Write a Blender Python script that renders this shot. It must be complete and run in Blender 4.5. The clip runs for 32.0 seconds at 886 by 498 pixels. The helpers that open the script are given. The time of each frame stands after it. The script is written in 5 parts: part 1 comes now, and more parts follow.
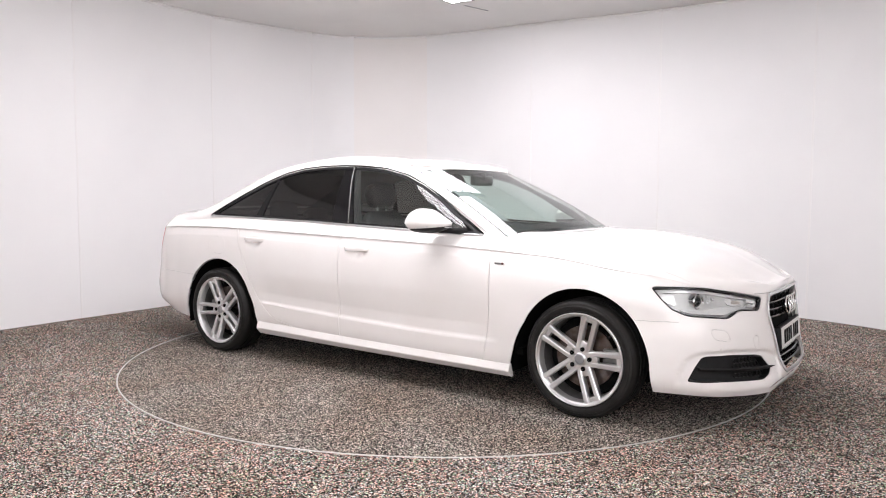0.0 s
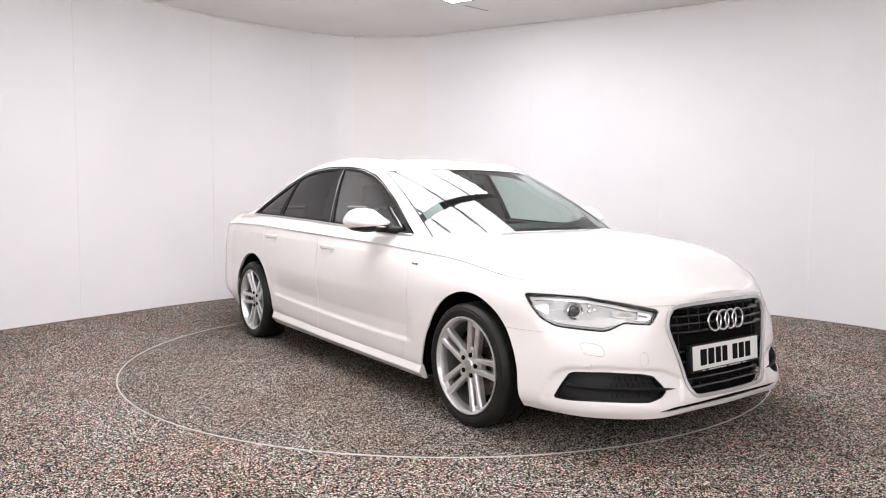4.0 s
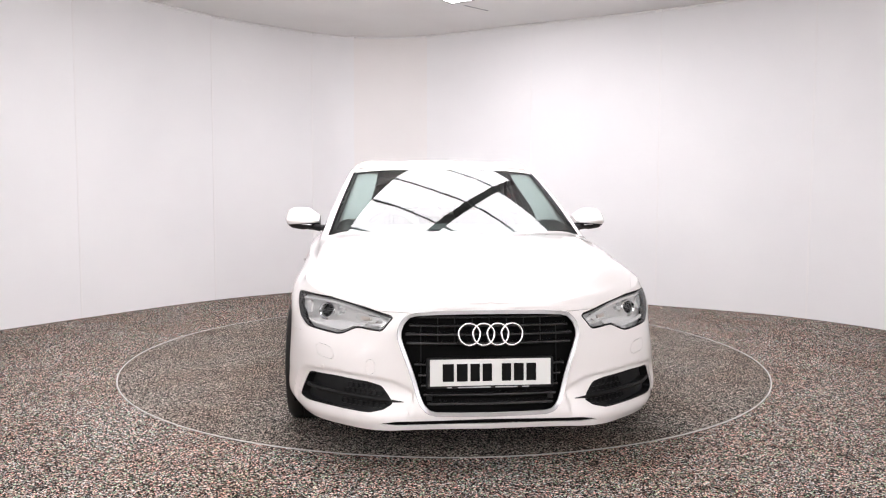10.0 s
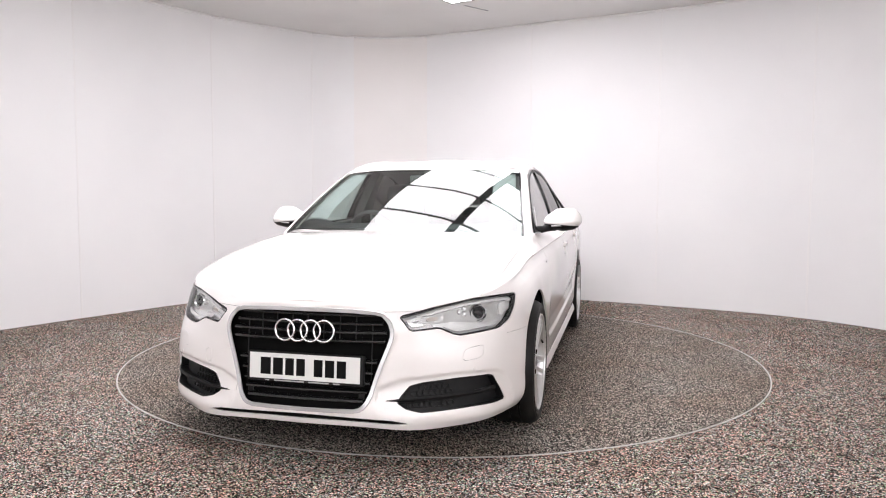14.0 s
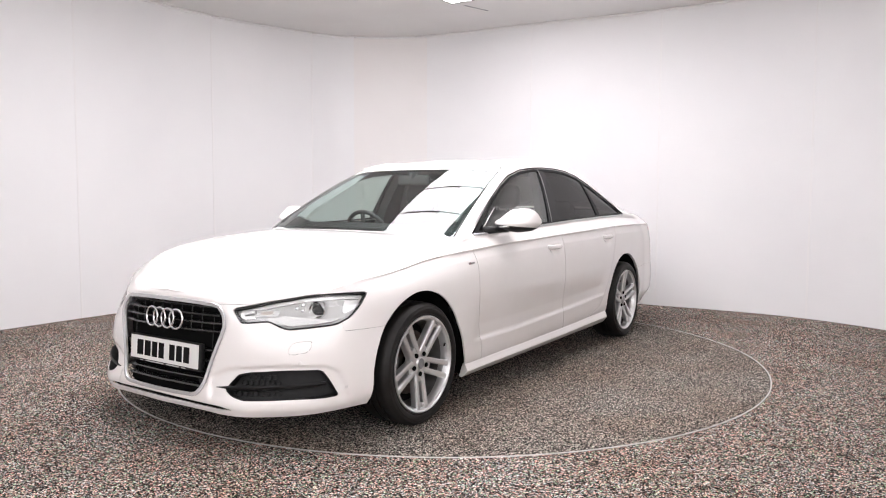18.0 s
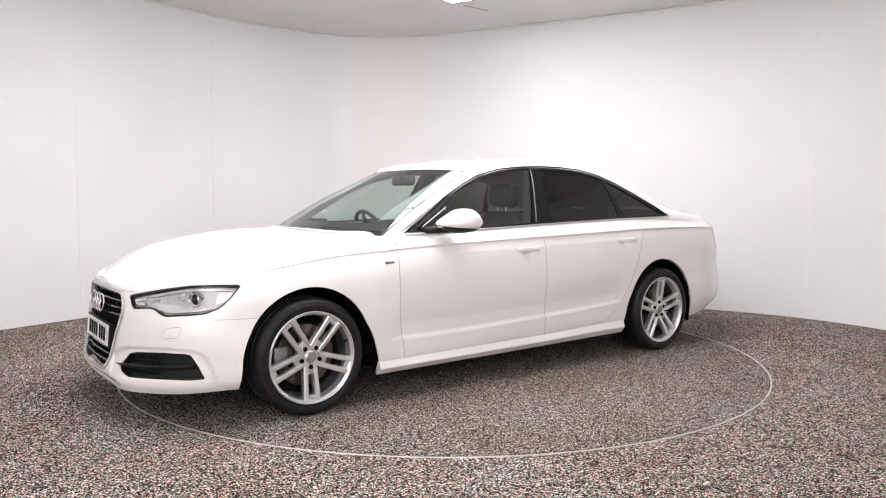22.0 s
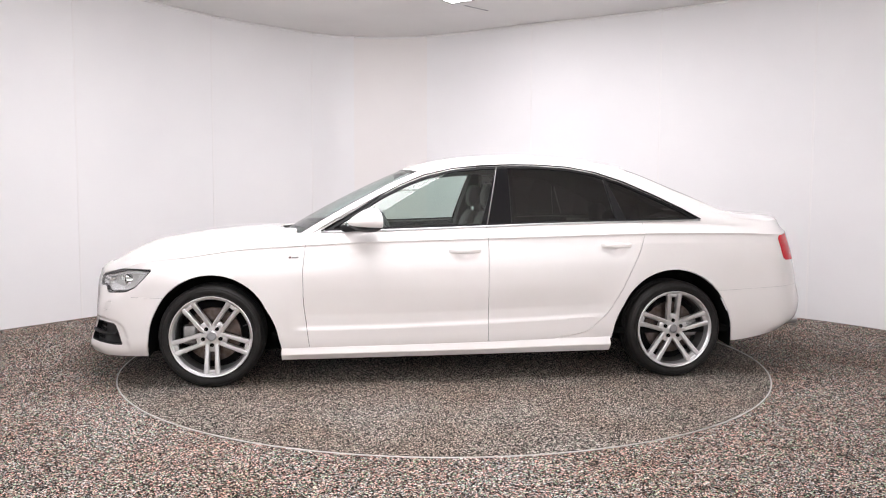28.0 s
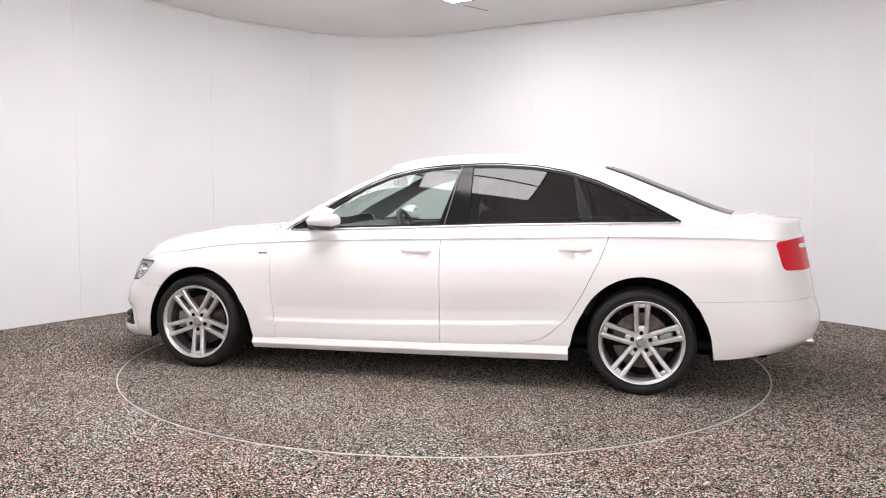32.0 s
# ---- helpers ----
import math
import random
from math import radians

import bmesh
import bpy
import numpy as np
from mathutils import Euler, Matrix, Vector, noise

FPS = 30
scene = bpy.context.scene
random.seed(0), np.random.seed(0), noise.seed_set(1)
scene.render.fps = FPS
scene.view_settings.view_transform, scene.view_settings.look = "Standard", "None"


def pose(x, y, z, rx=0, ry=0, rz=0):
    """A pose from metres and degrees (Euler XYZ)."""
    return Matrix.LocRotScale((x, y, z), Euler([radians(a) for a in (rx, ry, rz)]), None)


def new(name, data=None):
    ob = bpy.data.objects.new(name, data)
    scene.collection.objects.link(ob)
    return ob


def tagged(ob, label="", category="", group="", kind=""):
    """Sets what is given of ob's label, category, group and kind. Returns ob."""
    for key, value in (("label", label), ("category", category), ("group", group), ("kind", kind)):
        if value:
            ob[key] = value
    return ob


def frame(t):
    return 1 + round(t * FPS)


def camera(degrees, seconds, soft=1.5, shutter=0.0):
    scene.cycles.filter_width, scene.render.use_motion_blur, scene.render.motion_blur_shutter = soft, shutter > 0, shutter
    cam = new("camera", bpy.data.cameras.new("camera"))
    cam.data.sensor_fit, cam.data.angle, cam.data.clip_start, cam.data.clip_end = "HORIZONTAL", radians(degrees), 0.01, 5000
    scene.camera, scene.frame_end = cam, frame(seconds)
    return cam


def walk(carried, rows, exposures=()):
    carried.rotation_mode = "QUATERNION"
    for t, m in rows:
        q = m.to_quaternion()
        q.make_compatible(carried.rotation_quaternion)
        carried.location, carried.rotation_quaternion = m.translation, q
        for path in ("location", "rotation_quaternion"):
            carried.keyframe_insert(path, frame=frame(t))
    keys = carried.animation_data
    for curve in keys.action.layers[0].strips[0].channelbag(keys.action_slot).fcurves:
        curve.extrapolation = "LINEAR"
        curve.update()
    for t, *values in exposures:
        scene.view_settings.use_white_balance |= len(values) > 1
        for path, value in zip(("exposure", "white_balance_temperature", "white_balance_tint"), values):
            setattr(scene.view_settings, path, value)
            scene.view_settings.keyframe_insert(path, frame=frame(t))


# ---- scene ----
# ---- camera ----
cam = camera(61.98, 32.0, soft=1.1)
EYE = (0.072, -5.447, 1.156)
CAMERA_POSE = Matrix.Translation(EYE) @ pose(0, 0, 0, 0, 0, 0.8576) @ pose(0, 0, 0, 90 - 4.001, 0, 0) @ pose(0, 0, 0, 0, 0, 0.174)
walk(cam, [(0, CAMERA_POSE), (32, CAMERA_POSE)])

# ---- light ----
world = bpy.data.worlds.new("world")
world.use_nodes = True
world.node_tree.nodes["Background"].inputs[0].default_value = (0.9, 0.92, 1.0, 1)
world.node_tree.nodes["Background"].inputs[1].default_value = 0.05
scene.world = world
scene.view_settings.exposure = 0.0
PANEL_LIGHT = 7.9
# strength of the added fill panels behind the camera
FILL_LIGHT = 2.9


# ---- materials ----
def material(name, colour=(0.5, 0.5, 0.5), rough=0.5, metal=0.0, coat=0.0, spec=0.5, alpha=1.0):
    m = bpy.data.materials.new(name)
    m.use_nodes = True
    b = m.node_tree.nodes["Principled BSDF"]
    b.inputs["Base Color"].default_value = (*colour, 1)
    b.inputs["Roughness"].default_value = rough
    b.inputs["Metallic"].default_value = metal
    b.inputs["Coat Weight"].default_value = coat
    b.inputs["Coat Roughness"].default_value = 0.03
    b.inputs["Specular IOR Level"].default_value = spec
    return m


def nodes_of(m):
    return m.node_tree.nodes, m.node_tree.links, m.node_tree.nodes["Principled BSDF"]


def mottled(m, dark, light, scale, detail=4, rough=None, bump=0.0, bump_scale=None):
    """Vary a material's colour between two tones, with an optional fine relief."""
    n, l, b = nodes_of(m)
    co = n.new("ShaderNodeTexCoord")
    tex = n.new("ShaderNodeTexNoise")
    tex.inputs["Scale"].default_value, tex.inputs["Detail"].default_value = scale, detail
    l.new(co.outputs["Object"], tex.inputs["Vector"])
    ramp = n.new("ShaderNodeValToRGB")
    ramp.color_ramp.elements[0].position, ramp.color_ramp.elements[1].position = 0.3, 0.7
    ramp.color_ramp.elements[0].color, ramp.color_ramp.elements[1].color = (*dark, 1), (*light, 1)
    l.new(tex.outputs[0], ramp.inputs[0])
    l.new(ramp.outputs[0], b.inputs["Base Color"])
    if rough:
        mr = n.new("ShaderNodeMapRange")
        mr.inputs[3].default_value, mr.inputs[4].default_value = rough
        l.new(tex.outputs[0], mr.inputs[0])
        l.new(mr.outputs[0], b.inputs["Roughness"])
    if bump:
        t2 = n.new("ShaderNodeTexNoise")
        t2.inputs["Scale"].default_value, t2.inputs["Detail"].default_value = bump_scale or scale * 6, 3
        l.new(co.outputs["Object"], t2.inputs["Vector"])
        bp = n.new("ShaderNodeBump")
        bp.inputs["Strength"].default_value, bp.inputs["Distance"].default_value = bump, 0.003
        l.new(t2.outputs[0], bp.inputs["Height"])
        l.new(bp.outputs[0], b.inputs["Normal"])
    return m


def glass_material(name, tint, base=0.085, power_of=5.0, rise=0.75):
    """A thin pane: tinted see-through with a mirror gloss that grows towards grazing angles."""
    m = bpy.data.materials.new(name)
    m.use_nodes = True
    n, l = m.node_tree.nodes, m.node_tree.links
    n.clear()
    out = n.new("ShaderNodeOutputMaterial")
    mix = n.new("ShaderNodeMixShader")
    lw = n.new("ShaderNodeLayerWeight")
    lw.inputs[0].default_value = 0.5
    power = n.new("ShaderNodeMath")
    power.operation = "POWER"
    power.inputs[1].default_value = power_of
    gloss = n.new("ShaderNodeMath")
    gloss.operation = "MULTIPLY_ADD"
    gloss.inputs[1].default_value, gloss.inputs[2].default_value = rise, base
    tr = n.new("ShaderNodeBsdfTransparent")
    tr.inputs[0].default_value = (*tint, 1)
    gl = n.new("ShaderNodeBsdfGlossy")
    gl.inputs["Roughness"].default_value = 0.0
    l.new(lw.outputs["Facing"], power.inputs[0])
    l.new(power.outputs[0], gloss.inputs[0])
    l.new(gloss.outputs[0], mix.inputs[0])
    l.new(tr.outputs[0], mix.inputs[1])
    l.new(gl.outputs[0], mix.inputs[2])
    l.new(mix.outputs[0], out.inputs[0])
    return m


def flecked(name, size, contrast, tint, hues):
    """Loop-pile carpet: small grey, cream and rust flecks on a dark ground."""
    m = material(name, rough=0.95, spec=0.1)
    n, l, b = nodes_of(m)
    co = n.new("ShaderNodeTexCoord")
    vo = n.new("ShaderNodeTexVoronoi")
    vo.inputs["Scale"].default_value = size
    l.new(co.outputs["Object"], vo.inputs["Vector"])
    sep = n.new("ShaderNodeSeparateColor")
    l.new(vo.outputs["Color"], sep.inputs[0])
    ramp = n.new("ShaderNodeValToRGB")
    e = ramp.color_ramp.elements
    mid = 0.20
    tones = [(0.0, 0.012), (0.35, 0.045), (0.6, 0.17), (0.82, 0.40), (1.0, 0.80)]
    tones = [(p, mid + (v - mid) * contrast) for p, v in tones]
    e[0].position, e[1].position = 0.0, 1.0
    for p, v in tones[1:-1]:
        e.new(p)
    for q, (p, v) in zip(e, tones):
        q.position, q.color = p, (max(0.004, v) * tint[0], max(0.004, v) * tint[1], max(0.004, v) * tint[2], 1)
    l.new(sep.outputs[0], ramp.inputs[0])
    hue = n.new("ShaderNodeValToRGB")
    h = hue.color_ramp.elements
    h[0].position, h[1].position = 0.0, 1.0
    for p in (0.25, 0.5, 0.75):
        h.new(p)
    for q, c in zip(h, hues):
        q.color = (*c, 1)
    l.new(sep.outputs[1], hue.inputs[0])
    mul = n.new("ShaderNodeMix")
    mul.data_type, mul.blend_type = "RGBA", "MULTIPLY"
    mul.inputs[0].default_value = 1
    l.new(ramp.outputs[0], mul.inputs[6])
    l.new(hue.outputs[0], mul.inputs[7])
    big = n.new("ShaderNodeTexNoise")
    big.inputs["Scale"].default_value, big.inputs["Detail"].default_value = 1.6, 6
    l.new(co.outputs["Object"], big.inputs["Vector"])
    br = n.new("ShaderNodeValToRGB")
    br.color_ramp.elements[0].position, br.color_ramp.elements[0].color = 0.32, (0.88, 0.78, 0.72, 1)
    br.color_ramp.elements[1].position, br.color_ramp.elements[1].color = 0.66, (1.03, 1.03, 1.04, 1)
    l.new(big.outputs[0], br.inputs[0])
    m2 = n.new("ShaderNodeMix")
    m2.data_type, m2.blend_type = "RGBA", "MULTIPLY"
    m2.inputs[0].default_value = 1
    l.new(mul.outputs[2], m2.inputs[6])
    l.new(br.outputs[0], m2.inputs[7])
    l.new(m2.outputs[2], b.inputs["Base Color"])
    bp = n.new("ShaderNodeBump")
    bp.inputs["Strength"].default_value, bp.inputs["Distance"].default_value = 0.6, 0.003
    l.new(vo.outputs["Distance"], bp.inputs["Height"])
    l.new(bp.outputs[0], b.inputs["Normal"])
    return m


PAINT = mottled(material("white_car_paint", (0.8, 0.79, 0.78), 0.35, coat=1.0), (0.81, 0.778, 0.760), (0.84, 0.812, 0.798), 3.0)
WALL = mottled(material("white_wall_panel", rough=0.45), (0.79, 0.785, 0.795), (0.84, 0.835, 0.84), 0.8, 3, (0.4, 0.55), 0.05, 40)
WARM_WALL = mottled(material("cream_wall_panel", rough=0.45), (0.80, 0.772, 0.76), (0.84, 0.815, 0.805), 0.8, 3, (0.4, 0.55), 0.05, 40)
CEILING = mottled(material("white_ceiling", rough=0.6), (0.74, 0.73, 0.72), (0.79, 0.78, 0.77), 1.2, 3)
STRIP = material("white_joint_strip", (0.82, 0.81, 0.81), 0.3)
CARPET = flecked("flecked_carpet", 188, 1.7, (0.95, 0.855, 0.815), ((0.52, 1.0, 0.56), (0.78, 0.95, 1.06), (1.0, 0.98, 0.95), (1.06, 0.84, 0.72), (1.08, 0.56, 0.54)))
DISC_CARPET = flecked("worn_flecked_carpet", 192, 1.35, (0.83, 0.765, 0.72), ((0.74, 0.98, 0.76), (1.0, 1.0, 0.97), (1.0, 0.97, 0.93), (1.0, 0.93, 0.88), (1.0, 0.82, 0.76)))
RING = mottled(material("aluminium_ring", metal=0.6, rough=0.45), (0.45, 0.44, 0.42), (0.62, 0.61, 0.60), 8)
RUBBER = mottled(material("tyre_rubber", rough=0.65, spec=0.26), (0.007, 0.0065, 0.006), (0.016, 0.0148, 0.014), 14, 5, (0.42, 0.6))
ALLOY = mottled(material("silver_alloy", metal=0.8, rough=0.3), (0.69, 0.69, 0.695), (0.74, 0.74, 0.745), 20, 3, (0.27, 0.31))
# darker alloy; on the rim barrel its dark tone stands in for shade
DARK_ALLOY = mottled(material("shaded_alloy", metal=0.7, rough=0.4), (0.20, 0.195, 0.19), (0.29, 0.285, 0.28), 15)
STEEL = mottled(material("brake_steel", metal=0.9, rough=0.35), (0.08, 0.055, 0.045), (0.15, 0.13, 0.12), 30)
SILVER = material("bright_trim", (0.66, 0.66, 0.67), 0.22, 0.45)
CHROME = material("chrome", (0.75, 0.75, 0.76), 0.08, 1.0)
CAP = material("cap_grey", (0.30, 0.30, 0.31), 0.4, 0.5)
SATIN = material("satin_aluminium", (0.62, 0.62, 0.63), 0.28, 1.0)
SLAT = material("glossy_grille_slat", (0.02, 0.02, 0.021), 0.16, spec=0.8)
BEAM = mottled(material("grey_ceiling_bar", rough=0.6, spec=0.3), (0.15, 0.15, 0.15), (0.20, 0.20, 0.20), 6)
GLOSS_BLACK = material("gloss_black", (0.005, 0.005, 0.006), 0.12, spec=0.35)
BLACK = mottled(material("black_plastic", rough=0.55, spec=0.3), (0.004, 0.004, 0.0045), (0.009, 0.009, 0.0095), 30, 3, (0.45, 0.65))
LINER = material("black_liner", (0.004, 0.004, 0.004), 0.95, spec=0.1)
CLOTH = mottled(material("dark_leather", rough=0.5), (0.028, 0.028, 0.029), (0.050, 0.049, 0.049), 25, 4, (0.4, 0.6), 0.2, 300)
TRIM = mottled(material("interior_trim", rough=0.65), (0.055, 0.055, 0.056), (0.085, 0.085, 0.085), 20)
HEADLINER = material("grey_headliner", (0.32, 0.32, 0.32), 0.9)
GLASS = glass_material("clear_glass", (0.74, 0.84, 0.80), 0.085, 2.6, 0.92)
SCREEN = glass_material("windscreen_glass", (0.78, 0.88, 0.85), 0.125)
PRIVACY = glass_material("privacy_glass", (0.075, 0.072, 0.07), 0.07)
LENS = glass_material("lens_cover", (0.95, 0.96, 0.96), 0.05)
REFLECTOR = material("lamp_reflector", (0.82, 0.82, 0.82), 0.16, 0.45)
LAMP_GREY = mottled(material("lamp_bezel", rough=0.3, metal=0.2), (0.48, 0.48, 0.475), (0.58, 0.58, 0.575), 12)
RED_LENS = material("red_lens", (0.62, 0.008, 0.018), 0.22, spec=0.2)
AMBER = material("amber_bulb", (0.46, 0.41, 0.37), 0.3)
PLATE = material("white_plate", (0.78, 0.78, 0.76), 0.4)
INK = material("black_ink", (0.004, 0.004, 0.004), 0.8, spec=0.15)
GREY_INK = material("pale_ink", (0.5, 0.5, 0.5), 0.5)
RED = material("red_enamel", (0.14, 0.06, 0.055), 0.3)


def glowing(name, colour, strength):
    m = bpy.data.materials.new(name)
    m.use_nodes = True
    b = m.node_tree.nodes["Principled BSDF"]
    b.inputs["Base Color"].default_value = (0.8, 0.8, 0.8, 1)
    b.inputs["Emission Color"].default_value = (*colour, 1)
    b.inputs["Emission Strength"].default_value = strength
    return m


FILL_GLOW = glowing("fill_panel", (1.0, 0.968, 0.988), FILL_LIGHT)
GLOW = glowing("light_panel", (1.0, 0.962, 1.0), PANEL_LIGHT)


# ---- mesh helpers ----
def link_mesh(name, bm, mat, smooth=None):
    me = bpy.data.meshes.new(name)
    if smooth is not None:
        for f in bm.faces:
            f.smooth = True
        for e in bm.edges:
            if len(e.link_faces) == 2 and e.calc_face_angle(0) > smooth:
                e.smooth = False
    bm.to_mesh(me)
    bm.free()
    me.materials.append(mat)
    return new(name, me)


def part(name, bm, mat, parent, label="", smooth=None):
    ob = link_mesh(name, bm, mat, smooth)
    ob.parent = parent
    return tagged(ob, label)


def box(bm, x0, x1, y0, y1, z0, z1, bevel=0.0, m=None):
    r = bmesh.ops.create_cube(bm, size=1)
    vs = r["verts"]
    for v in vs:
        v.co = Vector(((x0 + x1) / 2 + v.co.x * (x1 - x0), (y0 + y1) / 2 + v.co.y * (y1 - y0), (z0 + z1) / 2 + v.co.z * (z1 - z0)))
    if bevel:
        es = list({e for v in vs for e in v.link_edges})
        vs = list({v for f in bmesh.ops.bevel(bm, geom=es, offset=bevel, segments=3, affect="EDGES", profile=0.5)["faces"] for v in f.verts} | {v for v in vs if v.is_valid})
    if m is not None:
        bmesh.ops.transform(bm, matrix=m, verts=vs)
    return vs


def tube(bm, pts, r, n=8, closed=False):
    """A round bar along a line of points."""
    pts = [Vector(p) for p in pts]
    rings = []
    k = len(pts)
    for i, p in enumerate(pts):
        a, b = (pts[i - 1], pts[(i + 1) % k]) if closed else (pts[max(0, i - 1)], pts[min(k - 1, i + 1)])
        q = (b - a).normalized().to_track_quat("Z", "Y")
        rad = r[i] if isinstance(r, (list, tuple)) else r
        rings.append([bm.verts.new(p + q @ Vector((rad * math.cos(2 * math.pi * j / n), rad * math.sin(2 * math.pi * j / n), 0))) for j in range(n)])
    for i in range(k if closed else k - 1):
        a, b = rings[i], rings[(i + 1) % k]
        if closed and i == k - 1:
            off = min(range(n), key=lambda o: (a[0].co - b[o].co).length)
            b = b[off:] + b[:off]
        for j in range(n):
            bm.faces.new((a[j], a[(j + 1) % n], b[(j + 1) % n], b[j]))
    if not closed:
        bm.faces.new(rings[0][::-1])
        bm.faces.new(rings[-1])


def revolve(bm, profile, n=64, axis="Y", closed=False):
    """Turn a profile of (radius, along) pairs round an axis."""
    rings = []
    for r, a in profile:
        ring = []
        for j in range(n):
            t = 2 * math.pi * j / n
            ring.append(bm.verts.new((r * math.cos(t), a, r * math.sin(t)) if axis == "Y" else (r * math.cos(t), r * math.sin(t), a)))
        rings.append(ring)
    k = len(rings)
    for i in range(k if closed else k - 1):
        a, b = rings[i], rings[(i + 1) % k]
        for j in range(n):
            bm.faces.new((a[j], b[j], b[(j + 1) % n], a[(j + 1) % n]))
    bmesh.ops.recalc_face_normals(bm, faces=bm.faces)


# ---- room ----
CEILING_Z = 3.14
WALL_PLAN = [(-4.75, -3.2), (-4.62, -1.6), (-4.22, 0.05), (-3.46, 1.45), (-2.60, 2.74), (-1.66, 3.60), (-1.18, 3.82), (-0.27, 3.78),
             (0.95, 3.16), (2.25, 2.51), (3.47, 1.66), (4.15, 0.45), (4.62, -1.0), (4.80, -2.6), (4.2, -4.8), (2.6, -6.3), (0, -6.7), (-2.6, -6.3), (-4.2, -4.9)]
NO_STRIP = (6, 7)


def slab(name, outline, z0, z1, mat, flip=False):
    bm = bmesh.new()
    lo = [bm.verts.new((x, y, z0)) for x, y in outline]
    hi = [bm.verts.new((x, y, z1)) for x, y in outline]
    bm.faces.new(lo[::-1])
    bm.faces.new(hi)
    for i in range(len(lo)):
        j = (i + 1) % len(lo)
        bm.faces.new((lo[i], lo[j], hi[j], hi[i]))
    bmesh.ops.recalc_face_normals(bm, faces=bm.faces)
    return link_mesh(name, bm, mat)


RADIUS = 2.238


def ring_floor():
    """The floor with a round hole for the turntable."""
    bm = bmesh.new()
    n = 128
    inner = [bm.verts.new(((RADIUS + 0.005) * math.cos(2 * math.pi * i / n), (RADIUS + 0.005) * math.sin(2 * math.pi * i / n), 0)) for i in range(n)]
    outer = [bm.verts.new((9 * math.cos(2 * math.pi * i / n), 9 * math.sin(2 * math.pi * i / n), 0)) for i in range(n)]
    for i in range(n):
        j = (i + 1) % n
        bm.faces.new((inner[i], outer[i], outer[j], inner[j]))
    ob = link_mesh("floor", bm, CARPET)
    return tagged(ob, "grey flecked loop-pile carpet floor round the turntable", "floor", kind="structure")


def build_room():
    ring_floor()
    c = [Vector(p) for p in WALL_PLAN]
    wall = tagged(new("wall_north"), "curved studio wall of plain white panels", "wall", kind="structure")
    n = len(c)
    for i in range(n):
        a, b = c[i], c[(i + 1) % n]
        p, q = c[i - 1], c[(i + 2) % n]
        bm = bmesh.new()
        steps = 8
        line = []
        for k in range(steps + 1):
            t = k / steps
            ta, tb = (b - p) / 2, (q - a) / 2
            line.append((2 * t**3 - 3 * t * t + 1) * a + (t**3 - 2 * t * t + t) * ta + (3 * t * t - 2 * t**3) * b + (t**3 - t * t) * tb)
        rows = []
        for k, s in enumerate(line):
            d = (line[min(k + 1, steps)] - line[max(k - 1, 0)]).normalized()
            o = Vector((-d.y, d.x))
            rows.append([bm.verts.new((s.x + o.x * w, s.y + o.y * w, z)) for w, z in ((0, 0), (0, CEILING_Z + 0.02), (0.05, CEILING_Z + 0.02), (0.05, 0))])
        for k in range(steps):
            for j in range(4):
                bm.faces.new((rows[k][j], rows[k + 1][j], rows[k + 1][(j + 1) % 4], rows[k][(j + 1) % 4]))
        bm.faces.new(rows[0])
        bm.faces.new(rows[-1][::-1])
        bmesh.ops.recalc_face_normals(bm, faces=bm.faces)
        part("wall_panel", bm, WARM_WALL if i == 6 else WALL, wall, "slightly cream wall panel" if i == 6 else "", smooth=0.6)
        if i not in NO_STRIP:
            bm = bmesh.new()
            d = (b - p).normalized()
            m = Matrix.Translation((a.x, a.y, 0)) @ Matrix.Rotation(math.atan2(d.y, d.x), 4, "Z")
            box(bm, -0.009, 0.009, -0.003, 0.004, 0.0, CEILING_Z, 0.0015, m)
            part("joint_strip", bm, STRIP, wall)
        bm = bmesh.new()
        tube(bm, [(s.x, s.y, CEILING_Z - 0.012) for s in line], 0.014, 6)
        part("cornice_bead", bm, STRIP, wall, smooth=0.8)
    ceil = slab("ceiling", [(-5.2, -7), (5.2, -7), (5.2, 4.5), (-5.2, 4.5)], CEILING_Z, CEILING_Z + 0.1, CEILING)
    tagged(ceil, "smooth white studio ceiling", "ceiling", kind="structure")


LIGHT_TURN = 56.9
LIGHT_COLUMNS = ((-1.195, -0.032, (-2.45, -1.83, -1.21, -0.58, 0.05, 0.68, 1.35, 1.90)), (0.064, 1.29, (-2.45, -1.83, -1.21, -0.58, 0.05, 0.68, 1.32)))


